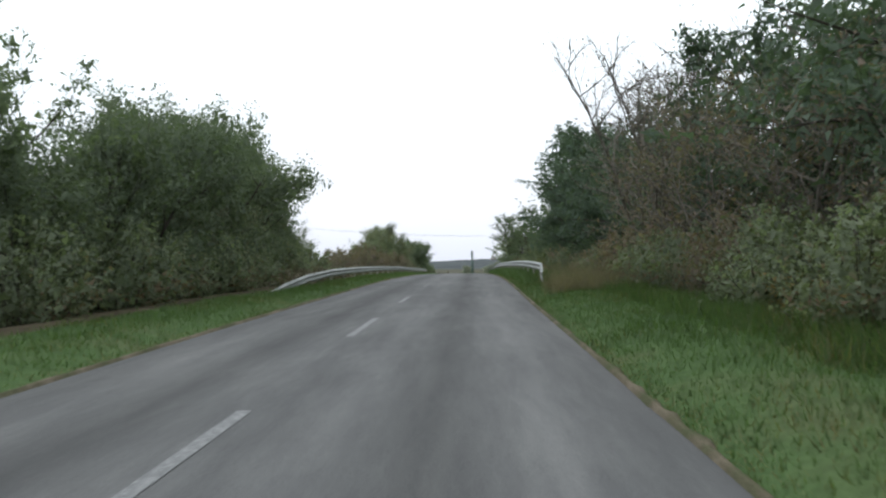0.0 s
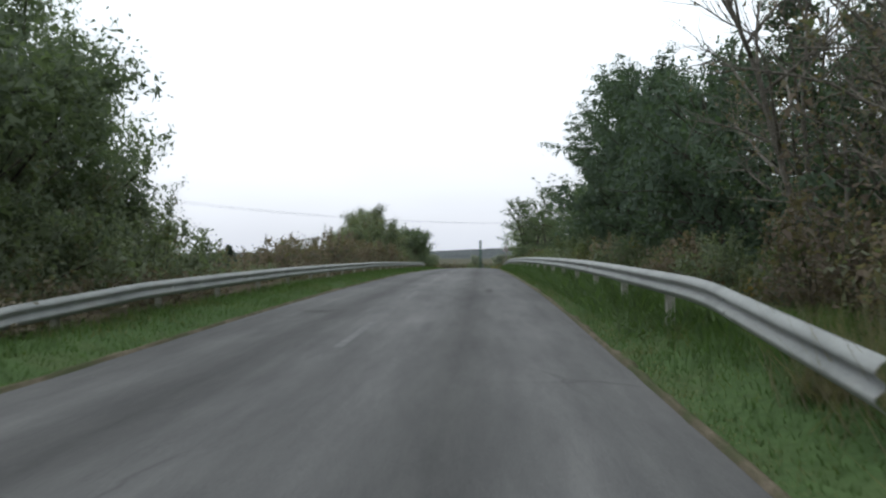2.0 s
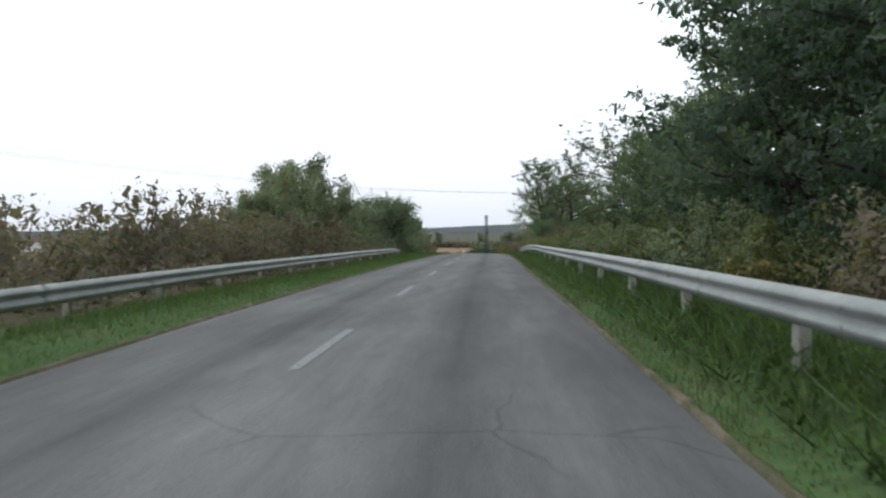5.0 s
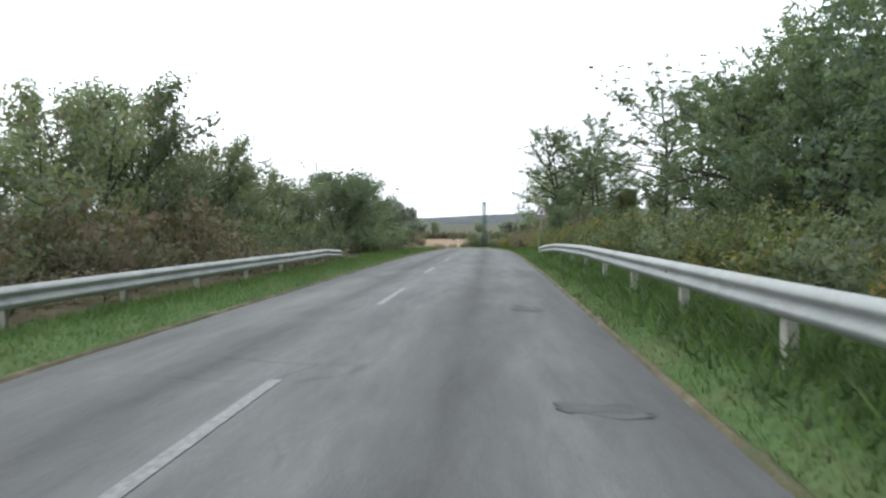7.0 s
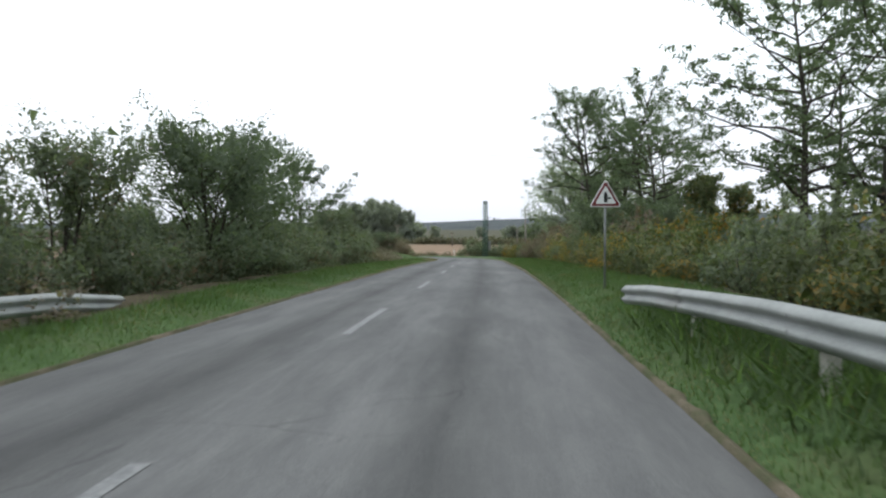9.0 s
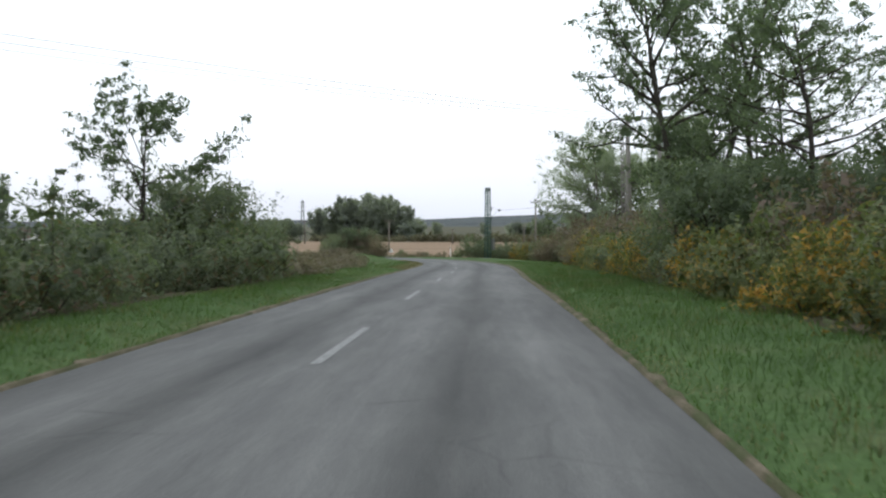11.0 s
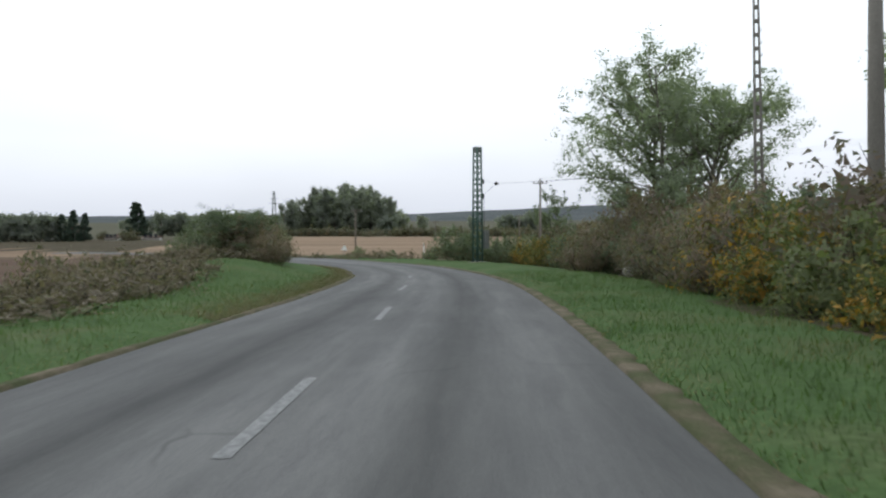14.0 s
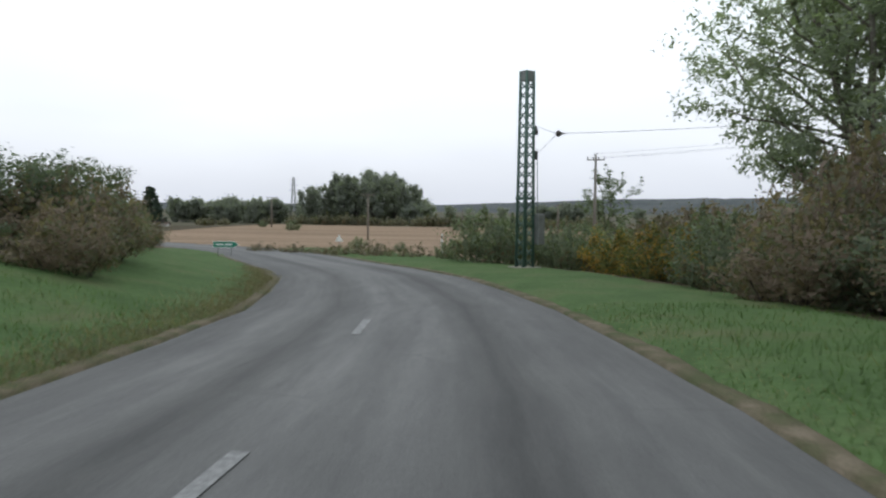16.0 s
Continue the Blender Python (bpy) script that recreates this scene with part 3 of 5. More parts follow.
def guard_rail(line, face, first_post, last_post, gap, label):
    """line(y) gives the x and height of the beam's middle."""
    ys = [p for p in line["ends"]]
    y0, y1 = ys
    root = thing("guard_rail", 0, 0, 0, label, "guard rail", "guard rails along the road")
    cut = list(np.arange(y0, y1, 4.0)) + [y1]
    if cut[-1] - cut[-2] < 1.0:
        cut.pop(-2)
    for a, b in zip(cut[:-1], cut[1:]):
        pts = []
        for y in np.linspace(a, b + (0.12 if b < y1 else 0), 9):
            x, z = line["at"](float(y))
            pts.append((x + (0.004 * face if int(a) % 2 else 0), float(y), z))
        part_mesh("beam", beam_mesh(pts, face), root)
        x, z = line["at"](b)
        for h in (-0.075, 0.075):
            bolt = part_mesh("bolt", BOLT, root)
            bolt.matrix_basis = pose(x + face * 0.076, b + 0.05, z + h, 0, 90, 0)
    y = first_post
    num = 0
    while y <= last_post:
        x, z = line["at"](y)
        g = ground_z(x - face * 0.14, y) - 0.3
        bm = bmesh.new()
        c = x - face * 0.16
        if face < 0:
            box(bm, c - 0.06, c + 0.06, y - 0.09, y + 0.09, g, z + 0.10, 0.01)
        else:
            # steel channel with two flanges
            box(bm, c - 0.055, c + 0.055, y - 0.06, y - 0.052, g, z + 0.12)
            box(bm, c - 0.055, c + 0.055, y + 0.052, y + 0.06, g, z + 0.12)
            box(bm, c - 0.004, c + 0.004, y - 0.052, y + 0.052, g, z + 0.12)
        part("post", bm, POST, root)
        bm = bmesh.new()
        box(bm, min(x - face * 0.1, x - face * 0.004), max(x - face * 0.1, x - face * 0.004), y - 0.05, y + 0.05, z - 0.10, z + 0.08, 0.006)
        part("spacer", bm, GREYSTEEL, root)
        num += 1
        if num % 6 == 3:
            bm = bmesh.new()
            fx = x + face * 0.016
            box(bm, min(fx, fx + face * 0.02), max(fx, fx + face * 0.02), y + 0.3, y + 0.34, z - 0.035, z + 0.035, 0.004)
            part("reflector", bm, SIGN_WHITE if face > 0 else SIGN_RED, root, "small reflector in the beam's groove")
        y += gap
    return root


def right_line(y):
    x, z = smooth_path(y)
    s = float(np.interp(y, [27.2, 32.5, 60, 80, 112, 118, 123], [2.35, 2.75, 2.75, 2.65, 2.70, 2.70, 2.45]))
    h = float(np.interp(y, [27.2, 32.0, 33.5, 106, 116, 121, 123], [0.60, 0.79, 0.82, 0.78, 0.68, 0.52, 0.40]))
    return x + s, z + h


def left_line(y):
    x, z = smooth_path(y)
    s = float(np.interp(y, [29, 38, 112, 120, 124.5], [-7.3, -6.75, -6.85, -7.1, -7.7]))
    h = float(np.interp(y, [29, 31, 34, 38, 116, 121, 124.5], [-0.1, 0.15, 0.38, 0.52, 0.52, 0.35, 0.05]))
    return x + s, z + h


guard_rail({"ends": (27.2, 122.8), "at": right_line}, -1, 35.3, 120, 4.19, "galvanised steel guard rail on pale concrete posts beside the asphalt")
guard_rail({"ends": (29.0, 124.4), "at": left_line}, 1, 31.52, 121, 3.86, "galvanised steel guard rail on pale steel posts in the grass")

# ---------------------------------------------------------------- plants


def leaf_cloud(rng, centres, spread, count, size, flat=1.0, droop=0.3, long=1.9, core=0.0, tight=0.66):
    """count leaves round the centres, each one small pointed blade; core adds wider, overlapping leaves inside."""
    if core:
        a = leaf_cloud(rng, centres, np.asarray(spread) * tight, count, size, flat, droop, long)
        inner = np.asarray(centres) * np.array([0.84, 0.84, 0.95])
        b = leaf_cloud(rng, inner, np.asarray(spread) * 0.8, int(count * core), size * 2.1, flat, droop, min(long, 1.5))
        return np.concatenate([a[0], b[0]]), np.concatenate([a[1], b[1] + len(a[0])]), np.concatenate([a[2], b[2]])
    c = np.asarray(centres)
    mid = c.mean(0) * np.array([1, 1, 0.6])
    idx = rng.integers(0, len(c), count)
    sp = np.asarray(spread)
    sp = sp[idx][:, None] if sp.ndim else sp
    raw = np.clip(rng.normal(0, 0.85, (count, 3)), -1.45, 1.45)
    rim = np.linalg.norm(raw, axis=1)[:, None]
    off = raw * sp
    off[:, 2] *= flat
    p = c[idx] + off
    d = rng.normal(0, 1, (count, 3))
    d[:, 2] -= droop
    d /= np.linalg.norm(d, axis=1)[:, None]
    u = np.cross(d, rng.normal(0, 1, (count, 3)))
    u /= np.linalg.norm(u, axis=1)[:, None]
    s = size * rng.uniform(0.6, 1.25, count)[:, None] * np.clip(1.35 - 0.42 * rim, 0.5, 1.3)
    tip, wing = d * s * long * 0.6, u * s * 0.5
    # the blades turn their upper sides outwards, and their shading follows the crown's round form
    way = p - mid
    way /= np.linalg.norm(way, axis=1)[:, None] + 1e-6
    way = way * 0.8 + off / (np.linalg.norm(off, axis=1)[:, None] + 1e-6) * 0.5
    way[:, 2] += 0.25
    own = np.cross(tip, wing)
    turned = np.sign((own * way).sum(1))[:, None]
    wing = -wing * turned
    own = own / (np.linalg.norm(own, axis=1)[:, None] + 1e-9) * turned
    way = way / np.linalg.norm(way, axis=1)[:, None] * 0.75 + own * 0.45
    way /= np.linalg.norm(way, axis=1)[:, None]
    v = np.stack([p - tip * 0.7 + wing, p + tip, p - tip * 0.7 - wing], 1).reshape(-1, 3)
    f = np.arange(count * 3).reshape(-1, 3)
    return v, f, np.repeat(way, 3, 0)


def quick_mesh(name, v, f, mat, normals=None):
    me = bpy.data.meshes.new(name)
    n, k = len(f), f.shape[1]
    me.vertices.add(len(v))
    me.vertices.foreach_set("co", np.asarray(v, dtype=np.float32).ravel())
    me.loops.add(n * k)
    me.loops.foreach_set("vertex_index", f.ravel().astype(np.int32))
    me.polygons.add(n)
    me.polygons.foreach_set("loop_start", (np.arange(n) * k).astype(np.int32))
    me.materials.append(mat)
    me.update(calc_edges=True)
    if normals is not None:
        me.polygons.foreach_set("use_smooth", [True] * n)
        me.normals_split_custom_set_from_vertices(normals.tolist())
    return me


def branch(rng, start, way, length, r0, steps=5, wander=0.18, lift=0.0):
    pts, p, d = [np.array(start)], np.array(start, float), np.array(way, float)
    d /= np.linalg.norm(d)
    for _ in range(steps):
        d = d + rng.normal(0, wander, 3)
        d[2] += lift
        d /= np.linalg.norm(d)
        p = p + d * length / steps
        pts.append(p.copy())
    return pts, [r0 * (1 - 0.8 * i / steps) for i in range(steps + 1)]


def make_tree(name, seed, height, crown_r, bottom, limbs, leaves, leaf, mat, bark, label, category, trunk_r=0.16, clump=0.55, flat=0.7, fork=1, up=0.55, twigs=4, long=1.9, lean=0.04, shape="round", sides=6, core=0.13, rough=(0.7, 1.12), sway=0.06):
    """A tree at the origin: trunk and limbs in one mesh, a crown of single leaves round the twigs."""
    rng = np.random.default_rng(seed)
    v, f, tips, spreads = [], [], [], []
    for k in range(fork):
        a0 = rng.uniform(0, 6.28)
        way = np.array([math.cos(a0) * (lean + 0.12 * (fork > 1) * (1 + 0.8 * rng.random())), math.sin(a0) * (lean + 0.12 * (fork > 1) * (1 + 0.8 * rng.random())), 1.0])
        h = height * (0.93 if k == 0 else rng.uniform(0.72, 0.92))
        trunk, rad = branch(rng, (0.05 * k, 0.07 * k, -0.5), way, h + 0.5, trunk_r * (1 if fork == 1 else 0.72), 9, sway)
        tube(v, f, [tuple(p) for p in trunk], rad, 8 if sides > 4 else sides)
        tr = np.array(trunk)
        n = max(3, limbs // fork)
        for i in range(n):
            t = bottom + (0.97 - bottom) * (i + rng.random() * 0.8) / n
            q = np.array([np.interp(t * (len(tr) - 1), range(len(tr)), tr[:, c]) for c in range(3)])
            az = 2.4 * i + rng.uniform(-0.5, 0.5)
            rel = (t - bottom) / (1 - bottom)
            if shape == "round":
                reach = crown_r * (0.35 + 0.9 * math.sin(math.pi * min(1, 0.18 + 0.78 * rel)))
            elif shape == "cone":
                reach = crown_r * (1.05 - 0.95 * rel)
            elif shape == "umbrella":
                reach = crown_r * (0.45 + 0.75 * rel)
            else:
                reach = crown_r * 0.9
            reach *= rng.uniform(*rough)
            e = up * rng.uniform(0.5, 1.4) * (0.5 + rel)
            if shape == "cone":
                e = -0.15
            lp, lr = branch(rng, q, (math.cos(az), math.sin(az), e), reach, trunk_r * 0.42 * (1 - 0.55 * rel), 5, 0.16, 0.04)
            tube(v, f, [tuple(p) for p in lp], lr, 5 if sides > 4 else 3)
            la = np.array(lp)
            for w in range(twigs):
                tt = 0.35 + 0.65 * (w + rng.random()) / twigs
                q2 = np.array([np.interp(tt * (len(la) - 1), range(len(la)), la[:, c]) for c in range(3)])
                d2 = (la[-1] - la[0]) / max(reach, 0.1) + rng.normal(0, 0.6, 3)
                d2[2] += 0.25
                ln = reach * rng.uniform(0.22, 0.5)
                tp, trr = branch(rng, q2, d2, ln, trunk_r * 0.11, 3, 0.2)
                if sides > 4 and (leaves < 5000 or core < 0.05 or w == 0):
                    tube(v, f, [tuple(p) for p in tp[::1 if leaves < 2000 else 3]], trr[::1 if leaves < 2000 else 3], 3)
                for p in tp[1:]:
                    tips.append(p)
                    spreads.append(clump * rng.uniform(0.55, 1.25))
    root = thing(name, 0, 0, 0, label, category)
    part_mesh("trunk", mesh_from("trunk", v, f, [bark], smooth=True), root)
    if leaves:
        lv, lf, ln_ = leaf_cloud(rng, tips, spreads, leaves, leaf, flat, 0.3, long, core)
        part_mesh("crown", quick_mesh("crown", lv, lf, mat, ln_), root)
    return root


def make_shrub(name, seed, height, radius, stems, leaves, leaf, mat, bark, label, category, clump=0.35, shoots=0.3, low=0.08, flat=0.9):
    """A many-stemmed bush: stems that fan out from the ground, leaves along them, some bare shoots above."""
    rng = np.random.default_rng(seed)
    v, f, tips, spreads = [], [], [], []
    for i in range(stems):
        az, out = 2.399 * i, math.sqrt((i + 0.5) / stems)
        h = height * (1 - 0.55 * out * out) * rng.uniform(0.75, 1.08)
        b = np.array([math.cos(az), math.sin(az), 0]) * out * radius * 0.35
        way = np.array([math.cos(az) * out * radius * 0.75 / max(h, 0.3), math.sin(az) * out * radius * 0.75 / max(h, 0.3), 1.0])
        st, rd = branch(rng, b - np.array([0, 0, 0.4]), way, h + 0.4, 0.035, 6, 0.10)
        if i % 2 == 0:
            tube(v, f, [tuple(p) for p in st[::2]], rd[::2], 3)
        sa = np.array(st)
        for w in range(5):
            tt = 0.2 + 0.8 * (w + rng.random()) / 5
            q = np.array([np.interp(tt * 6, range(7), sa[:, c]) for c in range(3)])
            d = rng.normal(0, 0.7, 3) + np.array([math.cos(az) * 0.4, math.sin(az) * 0.4, 0.7])
            tp, tr = branch(rng, q, d, radius * rng.uniform(0.16, 0.38), 0.012, 3, 0.15)
            if w == 3:
                tube(v, f, [tuple(p) for p in tp[::3]], tr[::3], 3)
            for p in tp[1:]:
                if p[2] > low * height:
                    tips.append(p)
                    spreads.append(clump * rng.uniform(0.5, 1.2))
        if rng.random() < shoots:
            sp, sr = branch(rng, sa[-1], (rng.normal(0, 0.15), rng.normal(0, 0.15), 1), height * rng.uniform(0.08, 0.2), 0.01, 3, 0.06)
            tube(v, f, [tuple(p) for p in sp], sr, 3)
            for p in sp:
                tips.append(p)
                spreads.append(clump * 0.22)
    root = thing(name, 0, 0, 0, label, category)
    tagged(part_mesh("stem", mesh_from("stem", v, f, [bark]), root), kind="stuff")
    lv, lf, ln_ = leaf_cloud(rng, tips, spreads, leaves, leaf, flat, 0.1, 1.9, 0.22, 0.85)
    lv[:, 2] = np.maximum(lv[:, 2], 0.02)
    part_mesh("foliage", quick_mesh("foliage", lv, lf, mat, ln_), root)
    return root


RNG = np.random.default_rng(11)
USED = set()


def plant(proto, x, y, sx=1.0, sz=None, turn=None, label="", group="", z=None):
    """Sets the prototype itself at the first call, and copies of it afterwards."""
    sz = sx if sz is None else sz
    turn = RNG.uniform(0, 360) if turn is None else turn
    z = ground_z(x, y, False) - 0.05 if z is None else z
    m = pose(x, y, z, 0, 0, turn) @ Matrix.Diagonal((sx, sx, sz, 1))
    if proto.name in USED:
        ob = copy_thing(proto, m @ Matrix.Diagonal([1 / c for c in proto.scale] + [1]))
    else:
        USED.add(proto.name)
        proto.matrix_basis = m
        ob = proto
    return tagged(ob, label, group=group)


hedge_a = make_tree("willow_tree", 1, 9.0, 3.3, 0.06, 60, 24000, 0.092, LEAF_HEDGE, BARK, "dense grey-green broadleaf tree in the roadside hedge", "tree", 0.15, 0.47, 0.95, 4, 0.9, core=0.16, rough=(0.88, 1.06))
hedge_b = make_tree("hedge_tree", 2, 7.5, 3.3, 0.05, 60, 20500, 0.092, LEAF_HEDGE, BARK, "dense bushy broadleaf tree in the roadside hedge", "tree", 0.13, 0.46, 0.95, 4, 0.9, core=0.16, rough=(0.88, 1.06))
hedge_c = make_tree("hedge_tree", 12, 5.5, 3.0, 0.04, 54, 15000, 0.09, LEAF_HEDGE, BARK, "low dense broadleaf tree in the roadside hedge", "tree", 0.11, 0.42, 0.95, 4, 0.9, core=0.16, rough=(0.88, 1.06))
locust_a = make_tree("locust_tree", 3, 13.0, 4.2, 0.34, 24, 13000, 0.09, LEAF_LOCUST, BARK, "open-crowned locust tree with feathery foliage and dark limbs", "tree", 0.20, 0.42, 0.40, 1, 0.45, 5, 2.4, core=0.03)
locust_b = make_tree("locust_tree", 4, 12.0, 3.2, 0.34, 30, 15000, 0.085, LEAF_LOCUST, BARK, "locust tree with a forked trunk and layered foliage", "tree", 0.24, 0.36, 0.42, 2, 0.45, 5, 2.4, core=0.03)
locust_d = make_tree("locust_tree", 17, 13.4, 3.1, 0.36, 40, 21000, 0.085, LEAF_LOCUST, BARK, "round-topped locust tree with several dark stems", "tree", 0.24, 0.40, 0.55, 3, 0.7, 5, 2.3, core=0.04, rough=(0.85, 1.08))
locust_c = make_tree("locust_tree", 14, 7.0, 2.9, 0.20, 22, 8000, 0.085, LEAF_LOCUST, BARK, "young locust tree with feathery leaves", "tree", 0.11, 0.32, 0.45, 2, 0.6, 5, 2.6, core=0.03)
dark_a = make_tree("dark_tree", 5, 16.0, 4.4, 0.08, 64, 33000, 0.115, LEAF_DARK, BARK, "tall dense dark-green tree at the wood's edge", "tree", 0.28, 0.58, 0.42, 2, 0.35, 5, 2.2, core=0.22, rough=(0.82, 1.1))
dense_a = make_tree("dense_locust", 18, 15.5, 4.2, 0.10, 60, 30000, 0.105, LEAF_LOCUST, BARK, "tall full-leaved locust tree over the undergrowth", "tree", 0.26, 0.56, 0.45, 2, 0.4, 5, 2.3, core=0.16, rough=(0.78, 1.12))
dark_b = make_tree("dark_tree", 6, 13.5, 4.2, 0.06, 56, 13500, 0.15, LEAF_DARK, BARK, "dense dark-green tree in the wood", "tree", 0.24, 0.62, 0.45, 2, 0.4, 5, 2.2, core=0.2, rough=(0.82, 1.1))
bare_a = make_tree("bare_tree", 7, 14.5, 3.8, 0.30, 34, 350, 0.10, LEAF_BROWN, BARK_PALE, "leafless grey tree with a fan of thin twigs", "tree", 0.17, 0.4, 1.0, 2, 1.1, 12, 1.6, 0.05, core=0.0)
bare_b = make_tree("bare_tree", 8, 10.5, 3.6, 0.06, 40, 3800, 0.10, LEAF_BROWN, BARK_PALE, "half-dead tree with brown leaves and bare dead limbs", "tree", 0.15, 0.55, 0.9, 3, 0.6, 8, 1.7, 0.08)
willow_a = make_tree("round_willow", 9, 13.6, 3.9, 0.16, 90, 66000, 0.092, LEAF_WILLOW, BARK_PALE, "broad round silver-green willow with pale branches", "tree", 0.26, 0.46, 0.9, 6, 0.8, 6, 2.2, core=0.06, rough=(0.88, 1.06))
silver_a = make_tree("silver_poplar", 15, 10.5, 2.8, 0.12, 34, 13000, 0.12, LEAF_WILLOW, BARK_PALE, "upright silver-green poplar beside the poles", "tree", 0.15, 0.42, 0.9, 2, 1.2, 4)
poplar_a = make_tree("young_poplar", 10, 8.0, 2.0, 0.10, 30, 9000, 0.13, LEAF_OLIVE, BARK, "slim young poplar with yellowing green leaves", "tree", 0.12, 0.36, 0.9, 1, 1.2, 4)
shrub_t = make_tree("tall_bush", 21, 7.0, 2.3, 0.05, 48, 13500, 0.085, LEAF_SHRUB, BARK, "tall grey-green bush with upright leafy shoots", "bush", 0.10, 0.46, 1.0, 4, 1.1, core=0.14)
shrub_a = make_tree("shrub", 27, 4.7, 1.9, 0.04, 44, 9500, 0.085, LEAF_SHRUB, BARK, "dense grey-green roadside bush with upright shoots", "bush", 0.08, 0.40, 1.0, 4, 1.0, rough=(0.85, 1.08))
shrub_b = make_shrub("shrub", 22, 2.8, 2.2, 30, 4100, 0.09, LEAF_SHRUB, BARK, "dense low grey-green roadside bush", "bush", 0.32, 0.35)
brown_a = make_shrub("brown_bush", 23, 3.4, 2.4, 36, 4800, 0.095, LEAF_BROWN, BARK, "reddish-brown autumn bush with dry leaves", "bush", 0.42, 0.15)
yellow_a = make_shrub("yellow_bush", 24, 2.8, 2.0, 30, 5400, 0.086, LEAF_YELLOW, BARK, "bush with green, yellow and orange autumn leaves", "bush", 0.34, 0.4)
olive_a = make_shrub("olive_bush", 25, 2.5, 2.1, 28, 4200, 0.095, LEAF_OLIVE, BARK, "leafy yellow-green bush in the undergrowth", "bush", 0.34, 0.3)
weed_a = make_shrub("weed_clump", 26, 1.0, 1.0, 10, 600, 0.056, LEAF_DRYWEED, BARK, "low clump of dry brown weeds", "weeds", 0.15, 0.6)
far_a = make_tree("far_tree", 31, 20, 4.6, 0.03, 40, 4600, 0.52, LEAF_FAR_HAZED, BARK, "tall broadleaf tree in a far copse", "tree", 0.4, 1.15, 1.1, 2, 0.9, 3, 1.3, 0.03, "round", 4)
far_b = make_tree("far_tree", 32, 9, 4.2, 0.02, 28, 1400, 0.68, LEAF_FAR_HAZED, BARK, "low broadleaf tree in a far treeline", "tree", 0.3, 1.2, 0.8, 2, 0.6, 3, 1.3, 0.03, "round", 4)
far_scrub = make_shrub("far_scrub", 34, 3.0, 3.6, 24, 480, 0.38, LEAF_SCRUB, BARK, "olive-brown scrub along the far edge of the stubble", "bush", 0.6, 0.2)
spruce_a = make_tree("spruce", 33, 14, 3.4, 0.03, 50, 4200, 0.5, NEEDLE, BARK, "dark conical spruce beside the village", "tree", 0.25, 0.45, 0.5, 1, 0.0, 3, 1.8, 0.0, "cone", 4, rough=(0.92, 1.05), sway=0.008)

# left side, from the start of the drive to the bend
for p, x, y, s in ((hedge_c, -11.4, 4, 0.6), (hedge_c, -11.6, 9, 0.62), (hedge_c, -11.8, 14, 0.66), (hedge_c, -12.0, 19, 0.78), (hedge_c, -12.0, 23.5, 0.98), (hedge_b, -12.3, 27.5, 0.9), (hedge_b, -12.4, 32, 1.0), (hedge_a, -12.6, 36.0, 1.06), (hedge_a, -13.2, 41.0, 1.1), (hedge_c, -16, 24, 1.0), (hedge_b, -16.5, 34, 0.95), (hedge_a, -17, 43, 1.0)):
    plant(p, x, y, s, group="hedge on the embankment")
plant(hedge_c, -13.0, 48.0, 0.8, 0.9, group="hedge on the embankment")
plant(hedge_a, -13.2, 46.2, 0.93, 1.22, group="hedge on the embankment")
plant(locust_c, -12.3, 18.6, 1.0, 1.22)
for y in (3, 8, 13, 17.5, 22, 26, 30, 34, 38, 42, 45.5):
    plant(shrub_b, -10.2 + RNG.uniform(-0.3, 0.3), y, RNG.uniform(0.8, 0.95), group="bushes along the embankment")
for x, y, s in ((-11.6, 20.5, 0.62), (-11.4, 25.5, 0.7), (-11.2, 30.5, 0.75), (-11.2, 35.5, 0.85), (-11.2, 40.5, 0.9), (-11.4, 44.8, 0.9)):
    plant(shrub_a, x, y, s, group="bushes along the embankment")
for x, y, s in ((-13, 65.5, 0.85), (-14.5, 70, 1.2), (-11.8, 69.5, 0.95), (-15.5, 74, 1.4), (-12.5, 74, 1.15), (-13.5, 79, 1.3), (-12.2, 83.5, 1.3), (-14.4, 88, 1.45), (-11.8, 91.5, 1.25), (-10.4, 87, 0.85), (-10.8, 96, 0.95), (-10.6, 102, 0.92), (-17, 77, 1.2), (-10.5, 109, 0.95)):
    plant(brown_a, x, y, s, s * 0.98, group="brown bushes below the road")
for k in range(46):
    plant(weed_a, -8.0 - RNG.uniform(0, 1.6), 33 + 2.0 * k + RNG.uniform(-0.8, 0.8), RNG.uniform(0.9, 1.4), RNG.uniform(0.5, 0.95), group="dry weeds behind the guard rail")
plant(shrub_a, -11.8, 48.5, 0.8, group="bushes along the embankment")
plant(shrub_b, -11.2, 52, 1.0, group="bushes along the embankment")
for p, x, y, s in ((shrub_b, -12.8, 95, 1.2), (shrub_a, -12.8, 100.5, 1.1), (shrub_t, -13.0, 105.5, 1.05), (shrub_t, -12.8, 110.5, 1.15), (shrub_t, -13.0, 116, 0.84), (shrub_a, -12.2, 121, 0.98), (shrub_a, -13.2, 125.5, 1.0), (shrub_t, -16.5, 110, 1.0), (shrub_t, -14.0, 112.5, 1.05), (shrub_t, -16.8, 118, 0.75), (shrub_t, -11.4, 115.5, 0.84), (shrub_t, -11.2, 120, 0.72)):
    plant(p, x, y, s, group="tall bushes below the road")
